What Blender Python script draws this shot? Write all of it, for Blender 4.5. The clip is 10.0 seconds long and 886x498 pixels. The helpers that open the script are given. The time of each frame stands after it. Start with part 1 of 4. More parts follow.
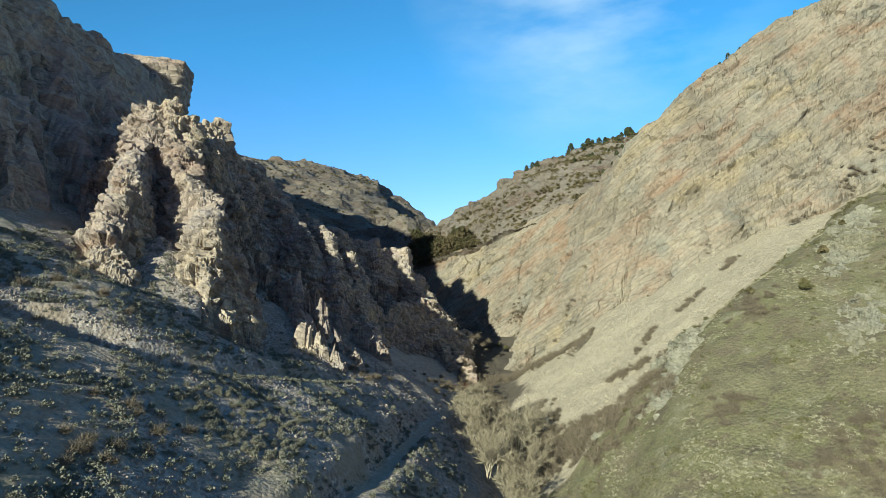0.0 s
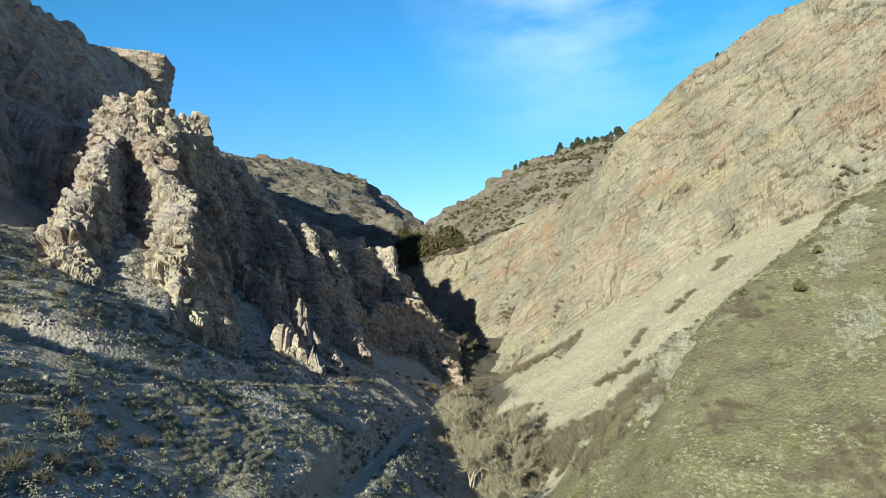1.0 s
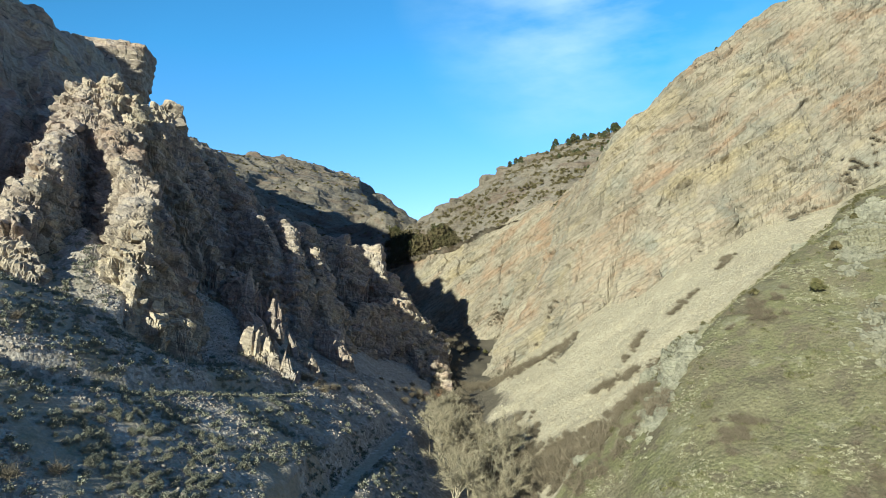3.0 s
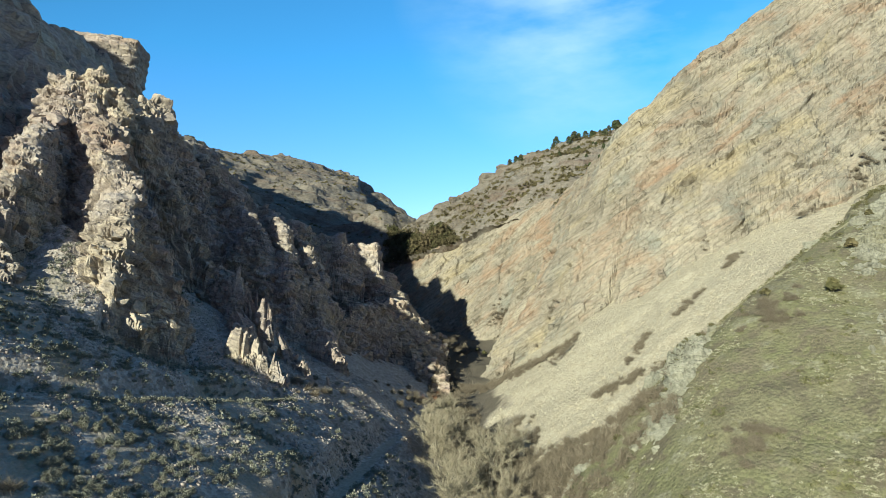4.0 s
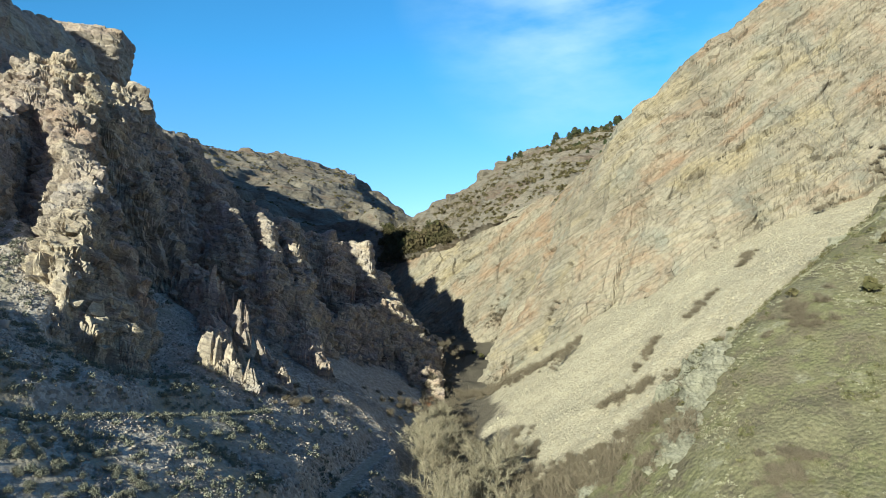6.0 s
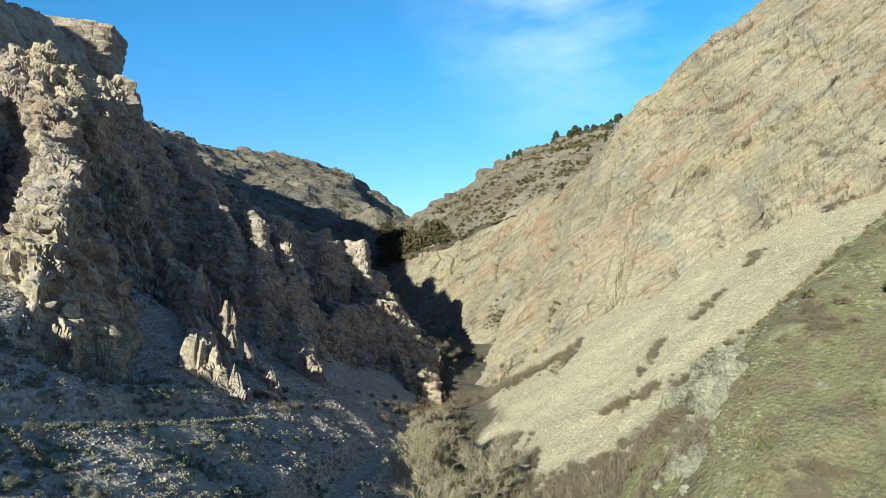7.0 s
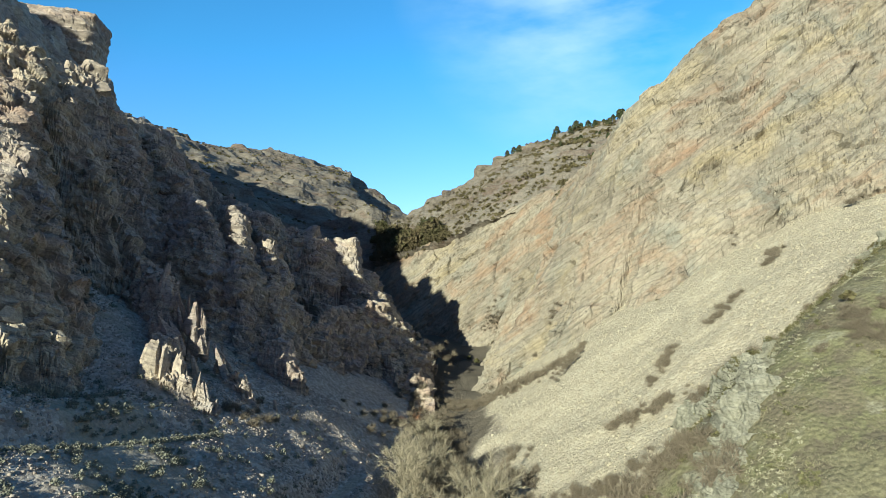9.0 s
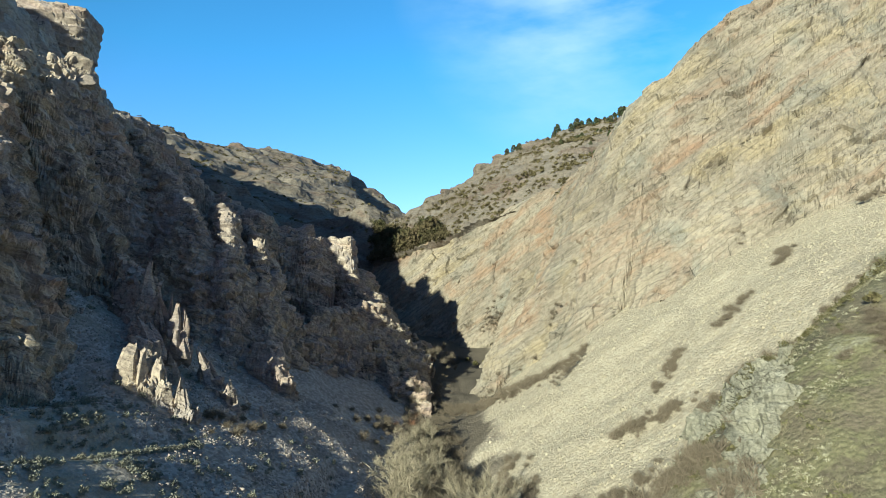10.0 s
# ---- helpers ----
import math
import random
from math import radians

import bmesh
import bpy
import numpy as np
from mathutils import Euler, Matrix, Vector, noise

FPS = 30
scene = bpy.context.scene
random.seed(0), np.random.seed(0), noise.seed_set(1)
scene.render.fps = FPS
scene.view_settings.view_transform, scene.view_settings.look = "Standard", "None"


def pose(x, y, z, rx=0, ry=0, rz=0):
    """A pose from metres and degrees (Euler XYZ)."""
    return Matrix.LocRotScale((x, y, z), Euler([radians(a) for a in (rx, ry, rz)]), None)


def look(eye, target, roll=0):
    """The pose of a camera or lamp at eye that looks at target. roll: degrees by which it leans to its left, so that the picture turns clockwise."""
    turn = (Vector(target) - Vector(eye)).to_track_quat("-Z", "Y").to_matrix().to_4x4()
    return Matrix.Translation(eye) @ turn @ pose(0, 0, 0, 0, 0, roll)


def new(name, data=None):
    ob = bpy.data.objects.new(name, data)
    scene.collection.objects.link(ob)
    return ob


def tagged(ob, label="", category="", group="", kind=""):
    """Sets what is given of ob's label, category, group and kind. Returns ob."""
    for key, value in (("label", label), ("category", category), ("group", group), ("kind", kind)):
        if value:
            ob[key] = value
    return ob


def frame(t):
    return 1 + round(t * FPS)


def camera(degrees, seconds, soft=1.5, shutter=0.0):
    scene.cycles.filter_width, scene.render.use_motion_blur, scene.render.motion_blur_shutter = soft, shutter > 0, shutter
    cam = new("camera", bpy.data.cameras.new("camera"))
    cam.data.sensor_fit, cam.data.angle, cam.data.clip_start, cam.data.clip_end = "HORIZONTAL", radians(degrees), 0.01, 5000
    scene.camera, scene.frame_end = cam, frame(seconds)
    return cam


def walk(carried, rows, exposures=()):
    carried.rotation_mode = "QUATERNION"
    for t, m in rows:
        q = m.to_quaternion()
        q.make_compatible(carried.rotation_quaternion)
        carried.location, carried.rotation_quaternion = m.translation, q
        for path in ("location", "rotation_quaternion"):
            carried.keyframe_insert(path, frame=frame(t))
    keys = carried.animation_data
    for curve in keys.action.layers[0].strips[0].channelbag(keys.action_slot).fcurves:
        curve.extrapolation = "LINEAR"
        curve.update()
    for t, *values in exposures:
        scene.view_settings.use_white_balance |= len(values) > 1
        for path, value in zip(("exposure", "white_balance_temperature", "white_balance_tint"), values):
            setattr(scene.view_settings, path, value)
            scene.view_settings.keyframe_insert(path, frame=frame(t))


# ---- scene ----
cam = camera(75.0, 10.0, 0.8)
METRES, EYE, TILT, LEAN, TURN = 45.0, 36.0, 3.4, 0.0, 0.0
ROWS = [
    (0.0, 0.0, 0.0, 0.0, 0.0, -0.0, 0.0),
    (0.5, 0.0142, 0.0495, -0.0019, -0.66, -0.0, -0.13),
    (1.0, 0.0293, 0.0984, -0.0045, -1.01, 0.0, -0.2),
    (1.5, 0.0437, 0.147, -0.0079, -1.17, 0.0, -0.23),
    (2.0, 0.0577, 0.1957, -0.0121, -1.28, -0.01, -0.26),
    (2.5, 0.0712, 0.2442, -0.0158, -1.38, 0.01, -0.27),
    (4.0, 0.105, 0.3903, -0.0263, -1.31, -0.03, -0.27),
    (4.5, 0.1143, 0.4384, -0.0293, -1.33, -0.03, -0.28),
    (5.0, 0.1235, 0.4869, -0.0324, -1.32, -0.04, -0.25),
    (5.5, 0.1324, 0.5357, -0.0354, -1.33, -0.05, -0.25),
    (7.0, 0.1583, 0.6814, -0.0444, -1.39, -0.02, -0.3),
    (7.5, 0.168, 0.7301, -0.0472, -1.39, -0.03, -0.29),
    (8.0, 0.1773, 0.7789, -0.0499, -1.38, -0.04, -0.3),
    (8.5, 0.1872, 0.8275, -0.0521, -1.38, -0.05, -0.33),
    (9.0, 0.1968, 0.8765, -0.0538, -1.38, -0.06, -0.34),
    (9.5, 0.2065, 0.925, -0.0557, -1.36, -0.06, -0.33),
    (10.0, 0.2166, 0.9736, -0.0575, -1.35, -0.07, -0.34),
]
walk(cam, [(t, pose(0, 0, EYE, TILT, LEAN, TURN) @ pose(METRES * x, METRES * y, METRES * z, 90 + pitch, roll, yaw)) for t, x, y, z, yaw, pitch, roll in ROWS],
     [(0.0, 0.66), (0.5, 0.8), (1.0, 0.84), (10.0, 0.88)])

# ---- light ----
SUN_TO = Vector((-0.52, -0.81, 0.32)).normalized()
sun_data = bpy.data.lights.new("sun", "SUN")
sun_data.energy, sun_data.angle, sun_data.color = 5.0, radians(0.6), (0.93, 0.945, 0.785)
sun = new("sun", sun_data)
sun.matrix_world = look((0, 0, 300), Vector((0, 0, 300)) - SUN_TO)

world = bpy.data.worlds.new("world")
scene.world = world
world.use_nodes = True


def build_world():
    nt = world.node_tree
    nodes, links = nt.nodes, nt.links
    nodes.clear()
    out = nodes.new("ShaderNodeOutputWorld")
    bg = nodes.new("ShaderNodeBackground")
    sky = nodes.new("ShaderNodeTexSky")
    sky.sky_type, sky.sun_disc = "NISHITA", False
    sky.sun_elevation = math.asin(SUN_TO.z)
    sky.sun_rotation = math.atan2(SUN_TO.x, SUN_TO.y)
    sky.altitude, sky.air_density, sky.dust_density, sky.ozone_density = 1500, 1.0, 0.3, 2.0
    bg.inputs["Strength"].default_value = 0.09
    # thin cirrus high over the notch of the canyon
    co = nodes.new("ShaderNodeTexCoord")
    stretch = nodes.new("ShaderNodeMapping")
    stretch.inputs["Scale"].default_value = (3.0, 1.5, 9.0)
    stretch.inputs["Rotation"].default_value = (0.0, 0.35, 0.2)
    wisps = nodes.new("ShaderNodeTexNoise")
    wisps.inputs["Scale"].default_value, wisps.inputs["Detail"].default_value = 1.6, 5.0
    wisps.inputs["Roughness"].default_value = 0.55
    place = nodes.new("ShaderNodeVectorMath")
    place.operation = "DISTANCE"
    place.inputs[1].default_value = Vector((0.235, 0.86, 0.475)).normalized()
    near = nodes.new("ShaderNodeMapRange")
    near.inputs["From Min"].default_value, near.inputs["From Max"].default_value = 0.3, 0.02
    ramp = nodes.new("ShaderNodeMapRange")
    ramp.inputs["From Min"].default_value, ramp.inputs["From Max"].default_value = 0.34, 0.95
    mul = nodes.new("ShaderNodeMath")
    mul.operation = "MULTIPLY"
    mix = nodes.new("ShaderNodeMix")
    mix.data_type = "RGBA"
    mix.inputs["B"].default_value = (5.5, 7.4, 8.2, 1)
    links.new(co.outputs["Generated"], stretch.inputs["Vector"])
    links.new(stretch.outputs["Vector"], wisps.inputs["Vector"])
    links.new(co.outputs["Generated"], place.inputs[0])
    links.new(place.outputs["Value"], near.inputs["Value"])
    links.new(wisps.outputs["Fac"], ramp.inputs["Value"])
    links.new(near.outputs["Result"], mul.inputs[0])
    links.new(ramp.outputs["Result"], mul.inputs[1])
    links.new(mul.outputs["Value"], mix.inputs["Factor"])
    # clear dry mountain air: a deeper blue than the plain model
    tint = nodes.new("ShaderNodeMix")
    tint.data_type, tint.blend_type = "RGBA", "MULTIPLY"
    tint.inputs["Factor"].default_value = 1.0
    toward = nodes.new("ShaderNodeVectorMath")
    toward.operation = "DOT_PRODUCT"
    toward.inputs[1].default_value = SUN_TO
    warm = nodes.new("ShaderNodeMapRange")
    warm.inputs["From Min"].default_value, warm.inputs["From Max"].default_value = -0.35, 0.6
    air = nodes.new("ShaderNodeMix")
    air.data_type = "RGBA"
    air.inputs["A"].default_value, air.inputs["B"].default_value = (0.41, 1.34, 1.66, 1), (0.3, 0.45, 0.58, 1)
    links.new(co.outputs["Generated"], toward.inputs[0])
    links.new(toward.outputs["Value"], warm.inputs["Value"])
    links.new(warm.outputs["Result"], air.inputs["Factor"])
    # paler and less green towards the horizon
    split = nodes.new("ShaderNodeSeparateXYZ")
    low = nodes.new("ShaderNodeMapRange")
    low.inputs["From Min"].default_value, low.inputs["From Max"].default_value = 0.36, 0.1
    pale = nodes.new("ShaderNodeMix")
    pale.data_type, pale.blend_type = "RGBA", "MULTIPLY"
    pale.inputs["B"].default_value = (1.9, 0.78, 0.9, 1)
    links.new(co.outputs["Generated"], split.inputs["Vector"])
    links.new(split.outputs["Z"], low.inputs["Value"])
    links.new(low.outputs["Result"], pale.inputs["Factor"])
    links.new(air.outputs["Result"], pale.inputs["A"])
    links.new(pale.outputs["Result"], tint.inputs["B"])
    links.new(sky.outputs["Color"], tint.inputs["A"])
    links.new(tint.outputs["Result"], mix.inputs["A"])
    links.new(mix.outputs["Result"], bg.inputs["Color"])
    links.new(bg.outputs["Background"], out.inputs["Surface"])


build_world()


# ---- materials ----
class Shader:
    """A small wrapper for building node materials."""

    def __init__(self, name, rough=0.9):
        self.mat = bpy.data.materials.new(name)
        self.mat.use_nodes = True
        self.nt = self.mat.node_tree
        self.bsdf = self.nt.nodes["Principled BSDF"]
        self.bsdf.inputs["Roughness"].default_value = rough
        self.bsdf.inputs["Specular IOR Level"].default_value = 0.2
        self.co = self.nt.nodes.new("ShaderNodeNewGeometry").outputs["Position"]

    def put(self, socket, value):
        if isinstance(value, (int, float)):
            socket.default_value = value
        elif isinstance(value, tuple):
            socket.default_value = (*value, 1.0) if len(value) == 3 and socket.type == "RGBA" else value
        else:
            self.nt.links.new(value, socket)

    def moved(self, scale=(1, 1, 1), turn=(0, 0, 0)):
        n = self.nt.nodes.new("ShaderNodeMapping")
        self.put(n.inputs["Vector"], self.co)
        n.inputs["Scale"].default_value = scale
        n.inputs["Rotation"].default_value = [radians(a) for a in turn]
        return n.outputs["Vector"]

    def noise(self, scale, detail=4.0, rough=0.6, vector=None, distort=0.0):
        n = self.nt.nodes.new("ShaderNodeTexNoise")
        self.put(n.inputs["Vector"], vector or self.co)
        for key, value in (("Scale", scale), ("Detail", detail), ("Roughness", rough), ("Distortion", distort)):
            n.inputs[key].default_value = value
        return n.outputs["Fac"]

    def cells(self, scale, vector=None, feature="F1", out="Distance"):
        n = self.nt.nodes.new("ShaderNodeTexVoronoi")
        n.feature = feature
        self.put(n.inputs["Vector"], vector or self.co)
        n.inputs["Scale"].default_value = scale
        return n.outputs[out]

    def ramp(self, fac, lo, hi, a=0.0, b=1.0):
        n = self.nt.nodes.new("ShaderNodeMapRange")
        self.put(n.inputs["Value"], fac)
        for key, value in (("From Min", lo), ("From Max", hi), ("To Min", a), ("To Max", b)):
            n.inputs[key].default_value = value
        return n.outputs["Result"]

    def math(self, op, a, b=0.0):
        n = self.nt.nodes.new("ShaderNodeMath")
        n.operation = op
        self.put(n.inputs[0], a)
        self.put(n.inputs[1], b)
        return n.outputs["Value"]

    def mix(self, fac, a, b, blend="MIX"):
        n = self.nt.nodes.new("ShaderNodeMix")
        n.data_type, n.blend_type = "RGBA", blend
        self.put(n.inputs["Factor"], fac)
        self.put(n.inputs["A"], a)
        self.put(n.inputs["B"], b)
        return n.outputs["Result"]

    def random(self):
        return self.nt.nodes.new("ShaderNodeObjectInfo").outputs["Random"]

    def island(self):
        return self.nt.nodes.new("ShaderNodeNewGeometry").outputs["Random Per Island"]

    def finish(self, colour, height=None, strength=0.5, distance=0.3):
        self.put(self.bsdf.inputs["Base Color"], colour)
        if height is not None:
            n = self.nt.nodes.new("ShaderNodeBump")
            n.inputs["Strength"].default_value, n.inputs["Distance"].default_value = strength, distance
            self.put(n.inputs["Height"], height)
            self.put(self.bsdf.inputs["Normal"], n.outputs["Normal"])
        return self.mat


def rock_material(name, light, mid, dark, rust, grey, bed_normal, gap=1.6, relief=0.8, crack=0.5, streak=0.3, patchy=1.0, yellow=None, fold=5.0):
    """Bedded, fractured rock: tonal patches, blocks of differing tone parted by thin cracks, fine tilted beds and rusty stains."""
    s = Shader(name, 0.92)
    nt = s.nt
    up = Vector(bed_normal).normalized()
    strike = Vector((0, 1, 0)).cross(up).normalized()
    bend = s.math("MULTIPLY", s.math("SUBTRACT", s.noise(0.07, 3), 0.5), fold)

    def dot(axis):
        n = nt.nodes.new("ShaderNodeVectorMath")
        n.operation = "DOT_PRODUCT"
        s.put(n.inputs[0], s.co)
        n.inputs[1].default_value = axis
        return n.outputs["Value"]

    u, v, w = dot(strike), s.math("ADD", dot(up), bend), dot(up.cross(strike))

    def bedded(long, thick):
        n = nt.nodes.new("ShaderNodeCombineXYZ")
        for key, value, size in (("X", u, long), ("Y", w, long), ("Z", v, thick)):
            s.put(n.inputs[key], s.math("DIVIDE", value, size))
        return n.outputs["Vector"]

    broad, patch = s.noise(0.024, 4, 0.6, None, 0.5), s.noise(0.07, 6, 0.68, None, 0.3)
    stain = s.noise(1.0, 5, 0.65, bedded(26.0, 9.0), 0.6)
    grain, speck = s.noise(0.9, 8, 0.75), s.noise(3.4, 5, 0.75)
    thin = s.noise(1.0, 6, 0.72, bedded(11.0 * gap, 0.42 * gap), 0.25)
    col = s.mix(s.ramp(broad, 0.38, 0.62), mid, light)
    col = s.mix(s.math("MULTIPLY", s.ramp(patch, 0.5, 0.66), 0.8 * patchy), col, grey)
    col = s.mix(s.math("MULTIPLY", s.ramp(stain, 0.51, 0.66), 0.85 * patchy), col, rust)
    if yellow:
        col = s.mix(s.math("MULTIPLY", s.ramp(stain, 0.45, 0.33), 0.62), col, yellow)
    for long, thick, share in ((3.4 * gap, gap, 0.3), (1.3 * gap, 0.42 * gap, 0.26)):
        where = bedded(long, thick)
        pick = s.cells(1.0, where, out="Color")
        col = s.mix(s.math("MULTIPLY", s.ramp(pick, 0.5, 0.9), share), col, s.mix(0.5, col, dark))
        col = s.mix(s.math("MULTIPLY", s.ramp(pick, 0.45, 0.1), share), col, light)
    col = s.mix(s.math("MULTIPLY", s.ramp(thin, 0.52, 0.7), streak), col, dark)
    col = s.mix(s.ramp(grain, 0.36, 0.52), s.mix(0.45, col, dark), col)
    col = s.mix(s.ramp(speck, 0.38, 0.52), s.mix(0.35, col, dark), col)
    col = s.mix(s.math("MULTIPLY", s.ramp(speck, 0.6, 0.72), 0.35), col, light)
    step_up = s.math("FRACT", s.math("ADD", s.math("DIVIDE", v, 0.62 * gap), s.math("MULTIPLY", s.noise(0.5, 4, 0.6), 0.3 * fold + 0.6)))
    line = s.math("MULTIPLY", s.ramp(step_up, 0.16, 0.0), s.ramp(s.noise(0.2, 4, 0.65), 0.42, 0.6))
    col = s.mix(s.math("MULTIPLY", line, streak * 1.6), col, dark)
    ragged = s.math("MULTIPLY", s.math("SUBTRACT", grain, 0.5), 0.16)
    seams = 0.0
    for long, thick, width in ((4.6 * gap, 1.7 * gap, 0.022), (1.7 * gap, 0.6 * gap, 0.03)):
        edge = s.math("ADD", s.cells(1.0, bedded(long, thick), "DISTANCE_TO_EDGE"), ragged)
        seam = s.math("MULTIPLY", s.ramp(edge, width, 0.0), s.ramp(s.noise(0.11, 4, 0.6), 0.5, 0.66))
        col = s.mix(s.math("MULTIPLY", seam, crack), col, (dark[0] * 0.45, dark[1] * 0.45, dark[2] * 0.45))
        seams = s.math("ADD", seam, seams)
    height = s.math("ADD", s.math("MULTIPLY", thin, -0.8), s.math("MULTIPLY", grain, 0.55))
    height = s.math("ADD", s.math("ADD", height, s.math("MULTIPLY", step_up, 0.4)), s.math("MULTIPLY", seams, -0.35))
    return s.finish(col, height, relief, 0.7)


ROCK_LEFT = rock_material("grey_brown_rock", (0.55, 0.47, 0.34), (0.42, 0.355, 0.30), (0.10, 0.085, 0.082), (0.42, 0.29, 0.215), (0.37, 0.348, 0.335), (0.25, 0.3, 0.92), 1.5, 0.75, 0.8, 0.5)
ROCK_RIGHT = rock_material("tan_bedded_rock", (0.345, 0.308, 0.232), (0.218, 0.192, 0.146), (0.075, 0.066, 0.05), (0.30, 0.19, 0.118), (0.224, 0.23, 0.19), (-0.59, 0.04, 0.81), 1.7, 0.6, 0.7, 0.55, 1.0, (0.37, 0.305, 0.175), 1.6)
ROCK_FAR = rock_material("weathered_hill", (0.24, 0.213, 0.168), (0.182, 0.158, 0.124), (0.05, 0.044, 0.036), (0.155, 0.105, 0.076), (0.235, 0.225, 0.2), (0.1, 0.1, 1.0), 2.2, 0.8, 0.5, 0.5)
ROCK_PALE = rock_material("pale_lichen_rock", (0.40, 0.392, 0.305), (0.315, 0.31, 0.235), (0.12, 0.118, 0.082), (0.27, 0.25, 0.15), (0.345, 0.352, 0.285), (0.3, 0.2, 0.9), 0.9, 1.0, 0.7, 0.4)


def ground_material():
    """One ground with five kinds of cover, told apart by mesh attributes: sage soil, grass, tan scree, grey scree and bare track."""
    s = Shader("canyon_ground", 0.95)

    def cover(name):
        n = s.nt.nodes.new("ShaderNodeAttribute")
        n.attribute_name = name
        return n.outputs["Fac"]

    broad, patch, grain, fine = s.noise(0.06, 4), s.noise(0.3, 5, 0.65), s.noise(1.6, 6, 0.75), s.noise(6.0, 5, 0.75)
    stone, edge = s.cells(2.1, out="Color"), s.cells(2.1)
    soil = s.mix(s.ramp(broad, 0.4, 0.6), (0.42, 0.345, 0.26), (0.35, 0.322, 0.245))
    soil = s.mix(s.ramp(patch, 0.46, 0.6), soil, (0.46, 0.405, 0.335))
    soil = s.mix(s.ramp(patch, 0.4, 0.3), soil, (0.232, 0.224, 0.152))
    grass = s.mix(s.ramp(broad, 0.42, 0.58), (0.205, 0.21, 0.105), (0.24, 0.225, 0.135))
    grass = s.mix(s.ramp(patch, 0.52, 0.6), grass, (0.155, 0.135, 0.095))
    grass = s.mix(s.ramp(patch, 0.44, 0.36), grass, (0.31, 0.305, 0.21))
    grass = s.mix(s.math("MULTIPLY", s.ramp(s.noise(0.11, 5, 0.65), 0.5, 0.6), 0.75), grass, (0.205, 0.172, 0.122))
    grass = s.mix(s.ramp(s.noise(3.2, 6, 0.8), 0.42, 0.6), s.mix(0.5, grass, (0.1, 0.1, 0.05)), grass)
    tan = s.mix(s.ramp(broad, 0.35, 0.65), (0.46, 0.42, 0.305), (0.4, 0.36, 0.26))
    tan = s.mix(0.35, tan, s.mix(s.ramp(stone, 0.2, 0.8), (0.24, 0.205, 0.15), (0.55, 0.5, 0.385)))
    grey = s.mix(0.65, s.mix(s.ramp(patch, 0.4, 0.6), (0.49, 0.43, 0.365), (0.42, 0.378, 0.33)), s.mix(s.ramp(stone, 0.2, 0.8), (0.25, 0.215, 0.185), (0.66, 0.60, 0.52)))
    col = s.mix(cover("grass"), soil, grass)
    col = s.mix(cover("rubble"), col, grey)
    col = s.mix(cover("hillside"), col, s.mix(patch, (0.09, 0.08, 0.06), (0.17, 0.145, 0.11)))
    col = s.mix(cover("track"), col, (0.44, 0.39, 0.31))
    col = s.mix(s.ramp(grain, 0.32, 0.66), s.mix(0.45, col, (0.08, 0.07, 0.05)), col)
    tan = s.mix(s.ramp(grain, 0.32, 0.6), s.mix(0.25, tan, (0.112, 0.091, 0.063)), tan)
    col = s.mix(cover("scree"), col, tan)
    col = s.mix(s.ramp(fine, 0.35, 0.6), s.mix(0.22, col, (0.08, 0.07, 0.05)), col)
    height = s.math("ADD", s.math("MULTIPLY", grain, 0.7), s.math("MULTIPLY", edge, -0.8))
    return s.finish(col, s.math("ADD", height, s.math("MULTIPLY", fine, 0.25)), 0.6, 0.35)


GROUND = ground_material()


# ---- noise and terrain arithmetic ----
RNG = np.random.default_rng(7)
PERM = np.tile(RNG.permutation(256), 3)
GRADS = RNG.normal(size=(256, 3)).astype(np.float32)
GRADS /= np.linalg.norm(GRADS, axis=1, keepdims=True)


def perlin(x, y, z):
    xi, yi, zi = (np.floor(a).astype(np.int64) for a in (x, y, z))
    fx, fy, fz = (x - xi).astype(np.float32), (y - yi).astype(np.float32), (z - zi).astype(np.float32)
    u, v, w = (a * a * a * (a * (a * 6 - 15) + 10) for a in (fx, fy, fz))
    xi, yi, zi = xi & 255, yi & 255, zi & 255

    def corner(i, j, k):
        g = GRADS[PERM[PERM[PERM[xi + i] + yi + j] + zi + k]]
        return g[..., 0] * (fx - i) + g[..., 1] * (fy - j) + g[..., 2] * (fz - k)

    def lerp(a, b, t):
        return a + t * (b - a)

    low = lerp(lerp(corner(0, 0, 0), corner(1, 0, 0), u), lerp(corner(0, 1, 0), corner(1, 1, 0), u), v)
    high = lerp(lerp(corner(0, 0, 1), corner(1, 0, 1), u), lerp(corner(0, 1, 1), corner(1, 1, 1), u), v)
    return lerp(low, high, w) * 1.6


def fbm(x, y, z, octaves=4, gain=0.5):
    total, amp = 0.0, 1.0
    for i in range(octaves):
        total = total + amp * perlin(x + 17.3 * i, y - 9.1 * i, z + 5.7 * i)
        x, y, z, amp = x * 2.03, y * 2.03, z * 2.03, amp * gain
    return total


def ridged(x, y, z, octaves=4, gain=0.5):
    total, amp = 0.0, 1.0
    for i in range(octaves):
        total = total + amp * (1 - 2 * np.abs(perlin(x + 11.3 * i, y + 3.1 * i, z - 7.7 * i)))
        x, y, z, amp = x * 2.07, y * 2.07, z * 2.07, amp * gain
    return total


